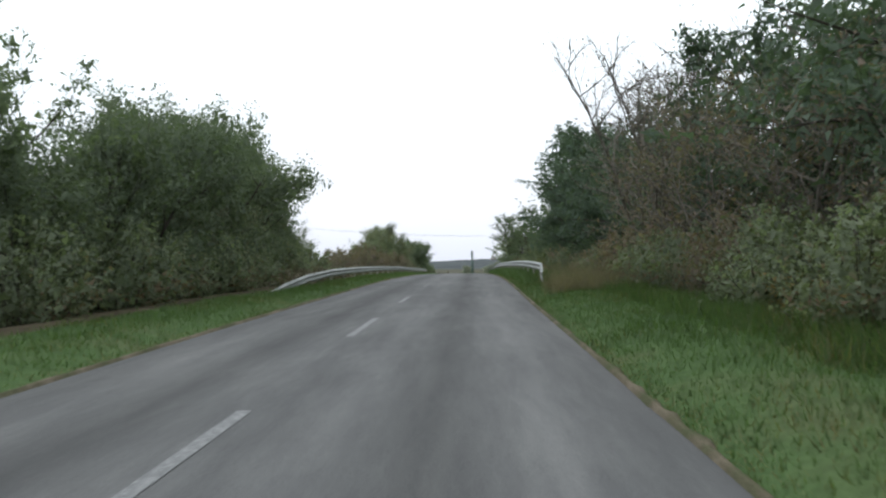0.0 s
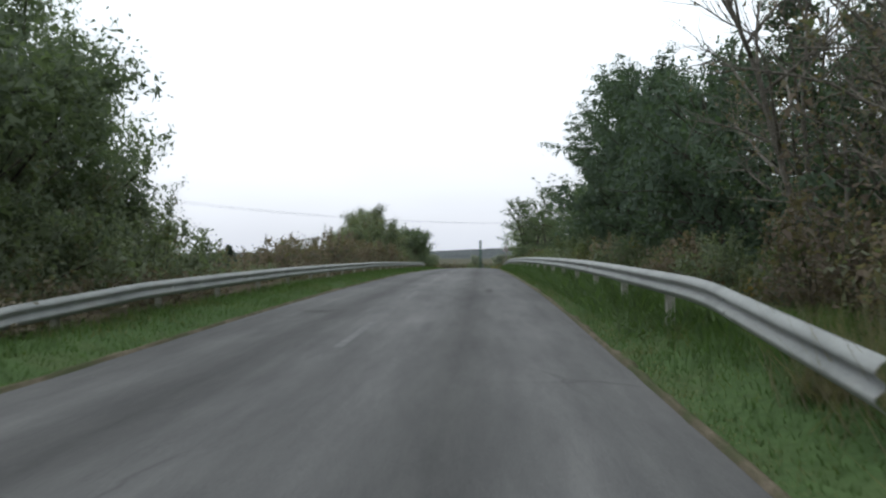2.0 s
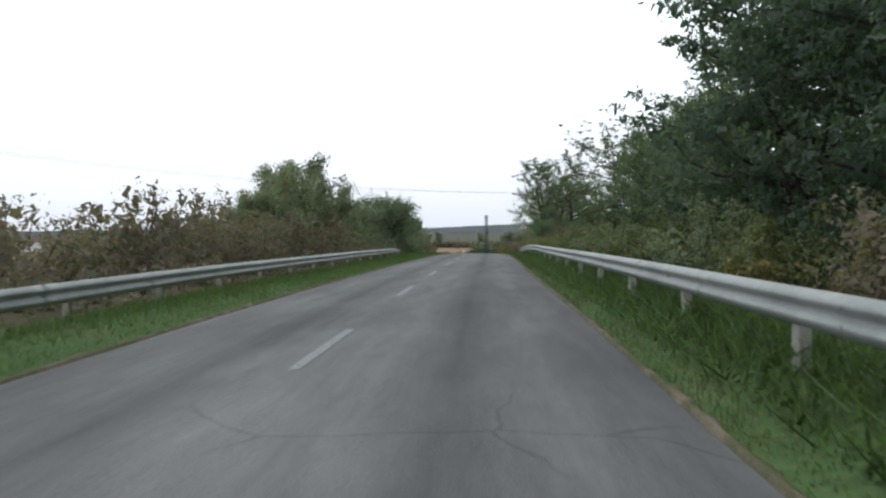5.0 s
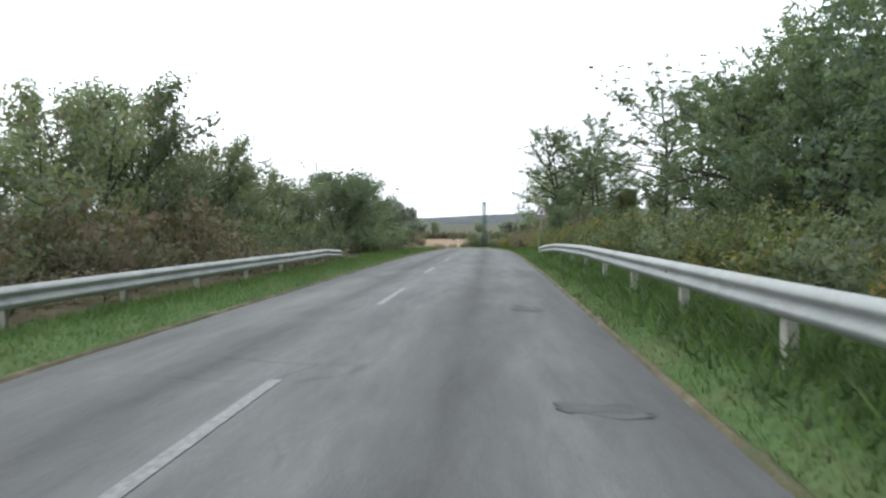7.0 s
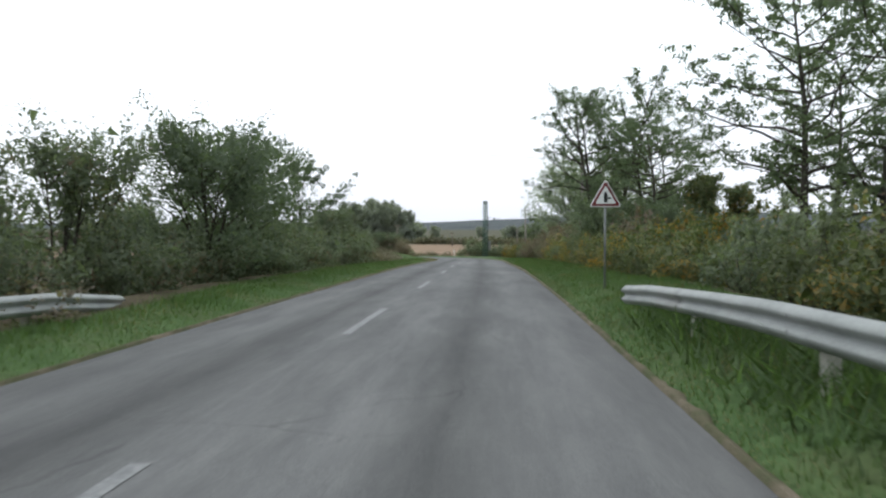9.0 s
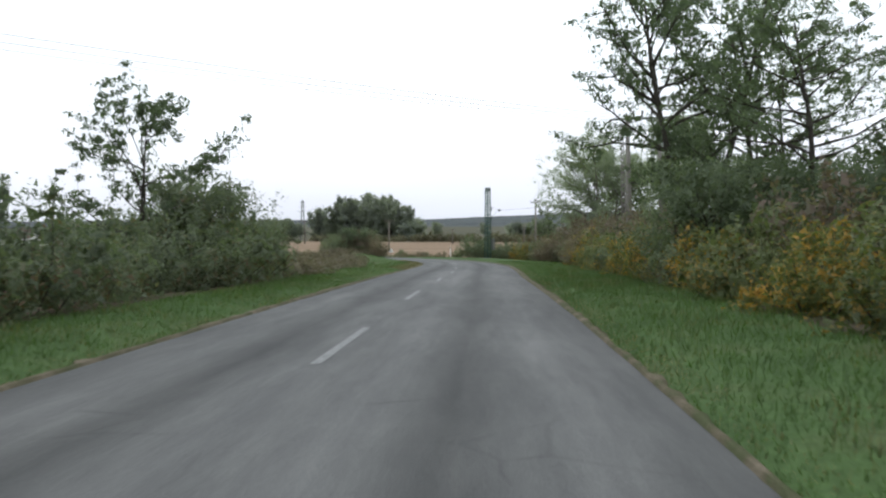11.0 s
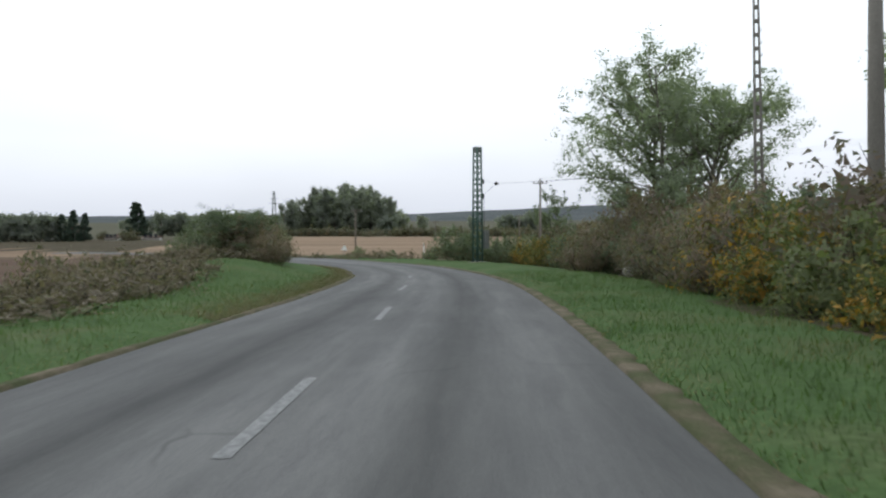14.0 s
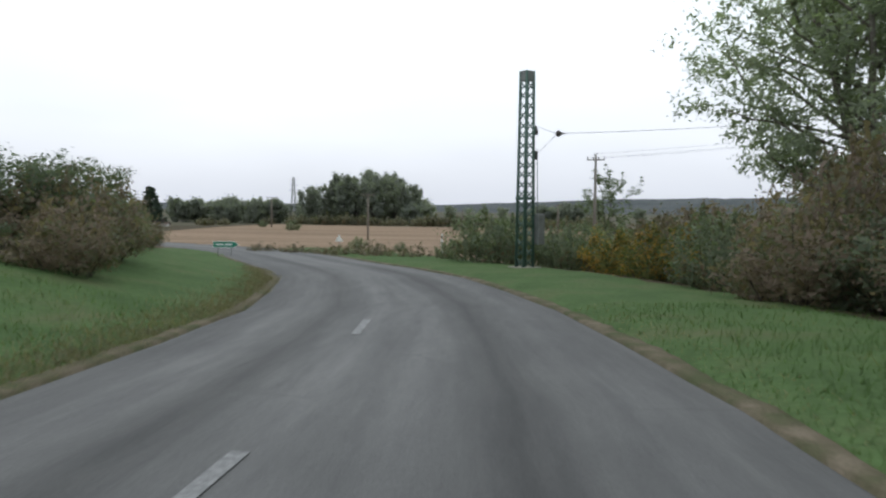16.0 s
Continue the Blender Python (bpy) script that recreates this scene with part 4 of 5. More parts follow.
for p, x, y, s in ((shrub_a, -12.0, 129.5, 1.05), (hedge_c, -10.4, 136.0, 0.9), (shrub_b, -9.4, 140, 0.8), (hedge_c, -11.6, 143.0, 1.05), (shrub_b, -10.0, 148.5, 0.95), (shrub_a, -15, 140, 1.1), (shrub_a, -15, 150, 1.0)):
    plant(p, x, y, s, group="bushes beside the verge")
for y in (54, 59, 113, 118, 124, 129, 134, 139.5, 146, 152, 156.5):
    wide = RNG.uniform(0.6, 0.8)
    plant(shrub_b, -10.0 + RNG.uniform(-0.4, 0.3), y, wide, wide * (0.5 if y < 60 else 1.0), group="bushes beside the verge")
plant(locust_c, -13.5, 161.5, 1.0, 1.12)
for x, y, s in ((-11.2, 160.0, 0.80), (-11.2, 164.4, 0.82), (-13.8, 164, 0.85), (-10.2, 167.2, 0.5)):
    plant(shrub_a, x, y, s, group="bushes beside the verge")
for p, x, y, s in ((brown_a, -14.4, 211.5, 0.72), (brown_a, -12.6, 209.6, 0.72), (brown_a, -13.2, 212.6, 0.7), (brown_a, -14.8, 214.5, 0.7), (brown_a, -15.8, 217.5, 0.62), (shrub_b, -17.0, 220.5, 0.75), (brown_a, -18.0, 223.5, 0.6), (brown_a, -19.4, 228.5, 0.5), (brown_a, -21.4, 232.5, 0.42), (brown_a, -11.2, 207.6, 0.5), (shrub_b, -15.6, 208.6, 0.62)):
    plant(p, x, y, s, group="bushes on the inside of the bend")
plant(hedge_c, -13.8, 210.6, 0.70, 0.40, label="low rounded dense bush on the bank of the bend", group="bushes on the inside of the bend")
for k in range(150):
    y = RNG.uniform(164, 210)
    x = -9.3 - RNG.uniform(0, 7.5) - max(0, y - 182) * 0.13
    plant(weed_a, x, y, RNG.uniform(1.1, 1.7), max(0.6, min(2.8, -0.7 - 0.007 * (y - 170) - ground_z(x, y, False))) * RNG.uniform(0.8, 1.2), group="dry weeds along the verge")

for x, y, s in ((-10.4, 158.5, 0.95), (-10.6, 161.5, 1.05), (-10.8, 165, 1.05), (-12.6, 163, 1.1), (-12.8, 167, 0.95)):
    plant(shrub_b, x, y, s, group="bushes beside the verge")

# right side
for k, y in enumerate((5, 9, 13, 17, 21, 25, 29, 33)):
    plant((shrub_b, brown_a, shrub_b)[k % 3], 6.3 + RNG.uniform(-0.2, 0.3), y, RNG.uniform(0.62, 0.78), group="undergrowth at the wood's edge")
wood_fill = make_tree("wood_tree", 41, 9.5, 3.8, 0.03, 16, 1600, 0.46, LEAF_DARK, BARK, "leafy tree deep in the roadside wood", "tree", 0.2, 1.0, 0.9, 2, 0.6, 3, 1.5, 0.03, "round", 4)
for k in range(24):
    plant(wood_fill, 23.5 + RNG.uniform(-1.5, 2.5), 2 + k * 6.2, RNG.uniform(0.9, 1.15), group="trees deep in the wood")
for x, y, s in ((13.5, 8, 0.95), (12.8, 18, 1.0), (14.5, 27, 1.0), (13.4, 36, 1.0), (13.4, 47, 0.85), (12.8, 55, 1.0), (12.4, 63, 1.04), (12.6, 71, 1.0), (18, 32, 1.1), (16.0, 109, 0.95)):
    plant(dark_b, x, y, s, group="trees of the wood's edge")
for x, y, s in ((10.0, 86, 1.08), (12.2, 77.5, 1.04), (14.6, 94, 0.98)):
    plant(dark_a, x, y, s, group="trees of the wood's edge")
for x, y, s in ((13.6, 105, 1.0), (12.8, 115.5, 0.92), (15.2, 122, 0.9)):
    plant(dense_a, x, y, s, group="trees of the wood's edge")
for x, y, s in ((9.6, 23, 0.74), (9.8, 30, 0.72), (9.2, 37, 0.86), (9.7, 43.5, 1.1), (9.9, 39, 1.08), (12.4, 41, 1.05), (12.5, 30, 0.85), (10.2, 47, 1.1)):
    plant(bare_a, x, y, s, group="leafless trees over the wood")
for x, y, s in ((9.0, 15, 0.66), (8.6, 22.5, 0.72), (8.9, 29.5, 0.78), (9.2, 37, 0.85), (9.8, 44, 0.85)):
    plant(bare_b, x, y, s, group="half-dead trees at the wood's edge")
for k, y in enumerate((8, 12, 16, 20, 25, 30, 35, 40, 45, 50, 55, 60, 66, 72)):
    plant((shrub_b, brown_a, olive_a)[k % 3], 7.7 + RNG.uniform(-0.4, 0.6), y, RNG.uniform(0.75, 0.95), group="undergrowth at the wood's edge")
for k, y in enumerate((77, 81, 85, 89, 93, 97, 101, 105, 109, 113, 117, 121, 125, 130, 135, 140)):
    plant((olive_a, shrub_b, olive_a, olive_a)[k % 4], 6.4 + RNG.uniform(-0.3, 0.7), y, RNG.uniform(0.7, 0.9), group="undergrowth behind the guard rail")
    plant((olive_a, shrub_b)[k % 2], 9.4 + RNG.uniform(-0.4, 0.8), y + 1.5, RNG.uniform(0.95, 1.25), group="undergrowth behind the guard rail")
for x, y, s in ((10.2, 121.5, 0.95), (13.4, 128, 1.1), (17.5, 130, 1.15)):
    plant(locust_b, x, y, s, group="locust trees behind the guard rail")
for x, y, s in ((12.5, 142.5, 1.12), (15.2, 141, 1.08), (16.5, 149, 0.95)):
    plant(locust_a, x, y, s, group="locust trees behind the guard rail")
for p, x, y, s, h in ((locust_d, 7.6, 166, 1.0, 1.12), (locust_a, 9.9, 160.0, 0.80, 0.80), (shrub_a, 6.6, 163.0, 0.8, 0.85)):
    plant(p, x, y, s, h, turn=130, group="locust trees beside the road sign")
plant(poplar_a, 12.6, 158, 0.88)
plant(poplar_a, 16.0, 163, 0.85)
for x, y, s in ((10.6, 168.5, 0.95), (13.4, 172, 0.85)):
    plant(locust_a, x, y, s, group="locust trees beside the verge")
for k, y in enumerate((145, 149, 153, 157, 160, 163, 166, 169, 172, 175, 178, 181, 184, 187.5, 191, 195, 199, 203)):
    plant(((olive_a, yellow_a, olive_a, yellow_a, shrub_b)[k % 5] if y < 188 else (brown_a, shrub_b, brown_a)[k % 3]), 6.2 + RNG.uniform(-0.4, 0.4) + (1.0 if y > 197 else 0.0), y, RNG.uniform(0.7, 0.9), group="autumn bushes along the verge")
    plant(((yellow_a, olive_a, brown_a)[k % 3] if y < 178 else (brown_a, brown_a, shrub_b)[k % 3]), 8.7 + RNG.uniform(-0.5, 0.6), y + 1.3, RNG.uniform(1.05, 1.3), group="autumn bushes along the verge")
for x, y, s in ((7.1, 207.4, 0.8), (4.8, 210, 0.8), (7.0, 209, 1.0), (4.4, 215, 0.78), (6.6, 215, 1.0), (3.4, 220, 0.75), (5.5, 221, 1.0), (8.5, 219, 1.15), (2.6, 226, 0.75), (5.0, 228, 1.0), (8.0, 228, 1.1), (10.5, 203, 1.2), (11.5, 197, 1.5), (13.5, 206, 1.5), (9.4, 199.5, 1.25), (12.2, 192, 1.35), (7.5, 234, 1.1), (10.5, 240, 1.2), (4.0, 236, 0.9)):
    plant((brown_a, yellow_a, shrub_b)[int(y) % 3], x, y, s, group="autumn bushes along the verge")
plant(willow_a, 12.0, 221, 1.3, 1.06)
for x, y, s, h in ((7.2, 211, 1.05, 1.45), (9.6, 208, 1.1, 1.5), (9.0, 214, 1.2, 1.5)):
    plant(brown_a, x, y + 1.0, s, h, label="tall dark brown bush in front of the willow", group="autumn bushes along the verge")
plant(poplar_a, 18.5, 200, 1.0)
plant(yellow_a, 6.9, 191.5, 1.0, 1.05, group="autumn bushes along the verge")
plant(silver_a, 14.4, 191.5, 1.08)
plant(silver_a, 19.5, 196, 0.85)
plant(locust_c, 9.4, 288, 1.2, 1.22)
for x, y, s in ((-3.3, 231, 0.95), (-2.0, 229, 0.8), (0.6, 228.5, 0.7), (1.2, 233, 0.9), (-1.0, 236, 1.0), (3.0, 243, 1.0), (-5.2, 234, 0.35), (-15.6, 263, 0.42), (-11.2, 259.5, 0.34), (-48.5, 361, 0.8), (-62, 383, 0.55)):
    plant(shrub_b, x, y, s, group="bushes at the far side of the bend")

for k in range(16):
    y = 237 + k * 1.1
    plant(weed_a, -7.2 - k * 0.95 + RNG.uniform(-0.6, 0.6), y, RNG.uniform(0.8, 1.4), RNG.uniform(0.5, 1.0), group="dry weeds along the verge")
for k in range(34):
    x = -66 + k * 3.3 + RNG.uniform(-1.2, 1.2)
    plant(far_scrub, x, (409 - 0.3 * (x + 12) if x < 8 else 390 - 2.2 * (x - 8)) + RNG.uniform(-2, 5), RNG.uniform(0.7, 1.1), group="far scrub")
for k in range(30):
    plant(far_scrub, RNG.uniform(-150, 70), RNG.uniform(440, 520), RNG.uniform(0.7, 1.3), group="far scrub")

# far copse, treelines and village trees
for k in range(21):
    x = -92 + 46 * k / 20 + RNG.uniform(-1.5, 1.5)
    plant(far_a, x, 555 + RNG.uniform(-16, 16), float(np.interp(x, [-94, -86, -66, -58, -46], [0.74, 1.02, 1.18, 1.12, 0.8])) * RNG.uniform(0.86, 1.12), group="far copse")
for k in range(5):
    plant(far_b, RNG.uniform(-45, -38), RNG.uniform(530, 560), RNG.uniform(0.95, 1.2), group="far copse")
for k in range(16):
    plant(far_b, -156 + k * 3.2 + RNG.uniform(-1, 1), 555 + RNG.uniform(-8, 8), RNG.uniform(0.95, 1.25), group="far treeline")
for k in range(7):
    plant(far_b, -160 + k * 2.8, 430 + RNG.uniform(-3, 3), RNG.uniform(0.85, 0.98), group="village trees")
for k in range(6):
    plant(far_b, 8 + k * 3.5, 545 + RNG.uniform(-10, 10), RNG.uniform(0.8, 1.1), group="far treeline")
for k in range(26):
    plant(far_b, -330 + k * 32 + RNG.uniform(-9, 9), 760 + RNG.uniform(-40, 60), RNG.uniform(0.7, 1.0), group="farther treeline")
plant(spruce_a, -172, 562, 1.9, 1.3)
for x, s in ((-141, 0.72), (-137.5, 0.82), (-133.5, 0.74)):
    plant(spruce_a, x, 432, s, label="dark conical garden conifer in the village", group="village trees")

for x, y, s, h in ((7.4, 160.5, 0.85, 0.72), (9.6, 156.5, 0.8, 0.7), (10.8, 163.5, 0.9, 0.85), (13.2, 151, 0.8, 0.62)):
    plant(hedge_c, x, y, s, h, label="low dense dark tree under the locusts", group="low trees under the locusts")

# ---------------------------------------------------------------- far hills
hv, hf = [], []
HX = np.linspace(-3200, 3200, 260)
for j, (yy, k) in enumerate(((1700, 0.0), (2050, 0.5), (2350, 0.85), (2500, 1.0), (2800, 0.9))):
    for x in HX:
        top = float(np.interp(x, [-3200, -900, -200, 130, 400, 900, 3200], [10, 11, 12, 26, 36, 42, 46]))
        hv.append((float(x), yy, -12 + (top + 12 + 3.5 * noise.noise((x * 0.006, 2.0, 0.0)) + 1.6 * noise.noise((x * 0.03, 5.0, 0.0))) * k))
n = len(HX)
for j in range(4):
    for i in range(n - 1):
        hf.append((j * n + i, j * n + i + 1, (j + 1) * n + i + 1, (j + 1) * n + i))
tagged(new("far_hills", mesh_from("far_hills", hv, hf, [HILL_HAZED], smooth=True)), "low wooded hills on the horizon", "hills", kind="structure")

# ---------------------------------------------------------------- warning sign
sign = thing("warning_sign", 2.58, 129.0, ground_z(2.58, 129.0) - 0.02, "white triangular road sign with red rim on a steel post", "road sign", turn=2)
tube_part("post", [([(0, 0, -0.3), (0, 0, 2.45)], 0.032)], GREYSTEEL, sign, sides=10)
HEAD = 2.62 - ground_z(2.58, 129.0)


def triangle(bm, half, y0, y1, rise=0.0, cut=0.16):
    """An upright triangle with clipped corners round its middle, between y0 and y1."""
    h = half * math.sqrt(3)
    pts = []
    corners = [Vector((-half, 0, -h / 3)), Vector((half, 0, -h / 3)), Vector((0, 0, 2 * h / 3))]
    for i in range(3):
        a, b, c = corners[i - 1], corners[i], corners[(i + 1) % 3]
        p, q = b + (a - b).normalized() * half * cut, b + (c - b).normalized() * half * cut
        pts += [p, b * 0.35 + (p + q) * 0.325, q]
    fr = [bm.verts.new((p.x, y0, p.z + rise)) for p in pts]
    bk = [bm.verts.new((p.x, y1, p.z + rise)) for p in pts]
    bm.faces.new(fr)
    bm.faces.new(list(reversed(bk)))
    for i in range(len(pts)):
        j = (i + 1) % len(pts)
        bm.faces.new((fr[j], fr[i], bk[i], bk[j]))


bm = bmesh.new()
triangle(bm, 0.415, -0.055, -0.035, HEAD)
plate = part("plate", bm, SIGN_WHITE, sign, "white-edged triangular plate")
bm = bmesh.new()
triangle(bm, 0.375, -0.061, -0.057, HEAD)
part("rim", bm, SIGN_RED, plate, "dark red warning rim")
bm = bmesh.new()
triangle(bm, 0.272, -0.067, -0.063, HEAD)
part("face", bm, SIGN_WHITE, plate, "white sign face")
bm = bmesh.new()
box(bm, -0.045, 0.045, -0.073, -0.069, HEAD - 0.12, HEAD + 0.10)
tip = [bm.verts.new(p) for p in ((-0.045, -0.073, HEAD + 0.102), (0.045, -0.073, HEAD + 0.102), (0.0, -0.073, HEAD + 0.16), (-0.045, -0.069, HEAD + 0.102), (0.045, -0.069, HEAD + 0.102), (0.0, -0.069, HEAD + 0.16))]
for q in ((0, 1, 2), (5, 4, 3), (0, 3, 4, 1), (1, 4, 5, 2), (2, 5, 3, 0)):
    bm.faces.new([tip[a] for a in q])
part("symbol", bm, SIGN_BLACK, plate, "black thick upright bar with a pointed top")
bm = bmesh.new()
box(bm, 0.047, 0.13, -0.073, -0.069, HEAD - 0.035, HEAD + 0.01)
part("symbol", bm, SIGN_BLACK, plate, "black side-road bar")
bm = bmesh.new()
box(bm, -0.06, 0.06, -0.034, 0.04, HEAD - 0.06, HEAD - 0.02)
part("clamp", bm, GREYSTEEL, sign)

# ---------------------------------------------------------------- green direction arrow at the bend
gz = ground_z(-20.1, 241.7)
arrow = thing("direction_sign", -20.1, 241.7, gz, "green arrow-shaped direction sign with white border on posts", "road sign", turn=6)
AZ = -2.55 - gz
for y0, y1, k, mat, nm, lb in ((-0.03, 0.0, 1.0, SIGN_WHITE, "plate", "white-edged arrow plate"), (-0.036, -0.032, 0.86, SIGN_GREEN, "face", "green sign face")):
    bm = bmesh.new()
    pts = [(-0.8, -0.20), (0.55, -0.20), (0.82, 0.0), (0.55, 0.20), (-0.8, 0.20)]
    pts = [(p * (0.97 if k < 1 else 1), q * k) for p, q in pts]
    fr = [bm.verts.new((p, y0, AZ + q)) for p, q in pts]
    bk = [bm.verts.new((p, y1, AZ + q)) for p, q in pts]
    bm.faces.new(fr)
    bm.faces.new(list(reversed(bk)))
    for i in range(5):
        j = (i + 1) % 5
        bm.faces.new((fr[j], fr[i], bk[i], bk[j]))
    part(nm, bm, mat, arrow, lb)
for p0, p1 in ((-0.62, -0.1), (-0.02, 0.42)):
    bm = bmesh.new()
    box(bm, p0, p1, -0.042, -0.038, AZ - 0.05, AZ + 0.05)
    part("lettering_bar", bm, SIGN_WHITE, arrow, "white bar of unreadable lettering")
for px_ in (-0.5, 0.35):
    tube_part("post", [([(px_, 0.03, -0.3), (px_, 0.03, AZ + 0.2)], 0.03)], GREYSTEEL, arrow)

# small markers on the far verge
gz = ground_z(-17.07, 261.9)
marker = thing("give_way_sign", -17.07, 261.9, gz, "small pale triangular sign seen on a thin post", "road sign", turn=10)
tube_part("post", [([(0, 0, -0.3), (0, 0, -2.7 - gz)], 0.035)], GREYSTEEL, marker)
bm = bmesh.new()
triangle(bm, 0.36, -0.06, -0.04, -2.9 - gz)
part("plate", bm, SIGN_WHITE, marker, "pale triangular plate")
gz = ground_z(-6.9, 250.2)
delin = thing("marker_post", -6.9, 250.2, gz, "slim white roadside marker post in the grass", "marker post")
bm = bmesh.new()
box(bm, -0.06, 0.06, -0.05, 0.05, -0.3, -1.95 - gz, 0.02)
part("post", bm, SIGN_WHITE, delin)
bm = bmesh.new()
box(bm, -0.061, 0.061, -0.054, -0.05, -2.25 - gz, -2.1 - gz)
part("reflector", bm, SIGN_BLACK, delin, "dark reflector band")

# a pale tub dumped under the bushes of the bend
tub = thing("discarded_tub", 5.85, 205.6, ground_z(5.85, 205.6), "pale discarded plastic tub lying under the autumn bushes", "tub", turn=-18)
bm = bmesh.new()
bmesh.ops.create_uvsphere(bm, u_segments=18, v_segments=10, radius=1.0, matrix=Matrix.Translation((0, 0, 0.24)) @ Matrix.Diagonal((0.30, 0.20, 0.26, 1)))
part("body", bm, POST, tub, smooth=True)
bm = bmesh.new()
box(bm, -0.18, 0.2, -0.215, -0.16, 0.26, 0.31, 0.015)
part("slit", bm, SIGN_BLACK, tub, "dark slit in the tub's side")

# ---------------------------------------------------------------- green lattice mast
mz = ground_z(-1.24, 224.15)
mast = thing("lattice_mast", -1.24, 224.15, mz, "tall green steel lattice mast standing beside the verge", "mast", turn=41)
MH = 5.45 - mz


def leg_at(z):
    return 0.245 - 0.06 * z / MH


for a in (-1, 1):
    for b in (-1, 1):
        tube_part("leg", [([(a * leg_at(0), b * leg_at(0), -0.4), (a * leg_at(MH), b * leg_at(MH), MH)], 0.06)], GREENSTEEL, mast, sides=4)
STEP = MH / 20
for i in range(20):
    z0, z1 = i * STEP, (i + 1) * STEP
    w0, w1 = leg_at(z0), leg_at(z1)
    s = 1 if i % 2 else -1
    for pts in (((-s * w0, -w0, z0), (s * w1, -w1, z1)), ((s * w0, w0, z0), (-s * w1, w1, z1)), ((-w0, s * w0, z0), (-w1, -s * w1, z1)), ((w0, -s * w0, z0), (w1, s * w1, z1))):
        tube_part("brace", [(pts, 0.028)], GREENSTEEL, mast, sides=4)
bm = bmesh.new()
box(bm, -0.21, 0.21, -0.21, 0.21, MH - 0.42, MH, 0.02)
part("cap", bm, GREYSTEEL, mast, "grey sheet-steel cap")
bm = bmesh.new()
box(bm, -0.29, 0.29, -0.29, 0.29, 2.75, 2.87, 0.01)
part("collar", bm, GREENSTEEL, mast)
bm = bmesh.new()
box(bm, 0.27, 0.62, -0.52, -0.2, 0.95, 2.2, 0.02)
part("switch_box", bm, GREYSTEEL, mast, "small grey metal switch box")
bm = bmesh.new()
box(bm, -0.5, 0.5, -0.5, 0.5, -0.5, 0.03, 0.02)
part("footing", bm, CONCRETE, mast, "concrete footing")
tube_part("cable", [([(0.42, -0.3, 1.3), (0.4, -0.28, 2.8), (0.36, -0.26, 4.8)], 0.018)], WIRE, mast)
for z in (4.75, 5.75):
    tube_part("insulator", [([(0.30, -0.1, z), (0.42, -0.1, z - 0.02), (0.46, -0.1, z - 0.22), (0.46, -0.1, z - 0.36)], [0.03, 0.05, 0.075, 0.05])], CERAMIC, mast, "dark ceramic insulator", 8)


def sag(a, b, drop, n=14):
    a, b = Vector(a), Vector(b)
    return [tuple(a.lerp(b, i / n) - Vector((0, 0, drop * 4 * (i / n) * (1 - i / n)))) for i in range(n + 1)]


def wire(a, b, drop, r, label, group):
    v, f = [], []
    tube(v, f, sag(a, b, drop), [r] * 15, 4)
    return tagged(new("overhead_wire", mesh_from("overhead_wire", v, f, [WIRE])), label, "wire", group)


ins = thing("strain_insulator", 0.08, 223.98, 2.93, "dark strain insulator hanging in the wire beside the mast", "insulator")
tube_part("body", [([(-0.16, 0, 0), (-0.1, 0, 0), (0.0, 0, 0), (0.1, 0, 0), (0.24, 0, 0.01)], [0.03, 0.14, 0.12, 0.05, 0.02])], CERAMIC, ins, sides=8)
wire((-0.9, 224.1, mz + 5.75), (-0.05, 224.0, 2.95), 0.02, 0.010, "thin steel wire from the mast to the insulator", "wires at the mast")
wire((-0.85, 224.1, mz + 4.6), (-0.05, 224.0, 2.90), 0.03, 0.010, "thin steel wire from the mast to the insulator", "wires at the mast")
wire((0.28, 224.0, 2.94), (17.0, 228.0, 4.5), 0.18, 0.012, "overhead wire running from the mast into the trees", "wires at the mast")

# ---------------------------------------------------------------- twin concrete pole and lamp pole
tz = ground_z(9.3, 188.0)
twin = thing("twin_pole", 9.79, 188.0, tz, "pair of tapered concrete poles with a steel crossarm", "utility pole")
twin.matrix_world = pose(9.79, 188.0, tz, 0, -2.0, 2)
TOP = 8.55 - tz
for x0, x1 in ((-1.14, -1.0), (1.16, 1.0)):
    tube_part("pole", [([(x0, 0, -0.6), (x0 * 0.55 + x1 * 0.45, 0, TOP * 0.5), (x1, 0, TOP + 0.12)], [0.24, 0.19, 0.125])], CONCRETE, twin, sides=12)
for dy in (-0.16, 0.16):
    bm = bmesh.new()
    box(bm, -2.15, 2.15, dy - 0.03, dy + 0.03, TOP - 0.16, TOP - 0.05, 0.006)
    part("crossarm", bm, GREYSTEEL, twin, "grey steel crossarm")
for x in (-0.62, 0.0, 0.62):
    tube_part("insulator", [([(x, 0, TOP - 0.06), (x, 0, TOP + 0.1), (x, 0, TOP + 0.24), (x, 0, TOP + 0.36), (x, 0, TOP + 0.44)], [0.03, 0.05, 0.085, 0.07, 0.03])], CERAMIC, twin, "upright ceramic insulator", 8)
for x in (-2.05, -0.05, 2.05):
    s = -1 if x < 0 else 1
    tube_part("strain_insulator", [([(x, -0.2, TOP - 0.12), (x + s * 0.16, -0.34, TOP - 0.22), (x + s * 0.3, -0.46, TOP - 0.30)], [0.03, 0.075, 0.03])], CERAMIC, twin, "dark strain insulator", 8)
    tube_part("jumper", [([(x + s * 0.3, -0.46, TOP - 0.30), (x + s * 0.22, -0.5, TOP - 0.46), (x + s * 0.05, -0.4, TOP - 0.42), (x, -0.1, TOP - 0.18)], 0.014)], WIRE, twin, "looped jumper wire", 5)
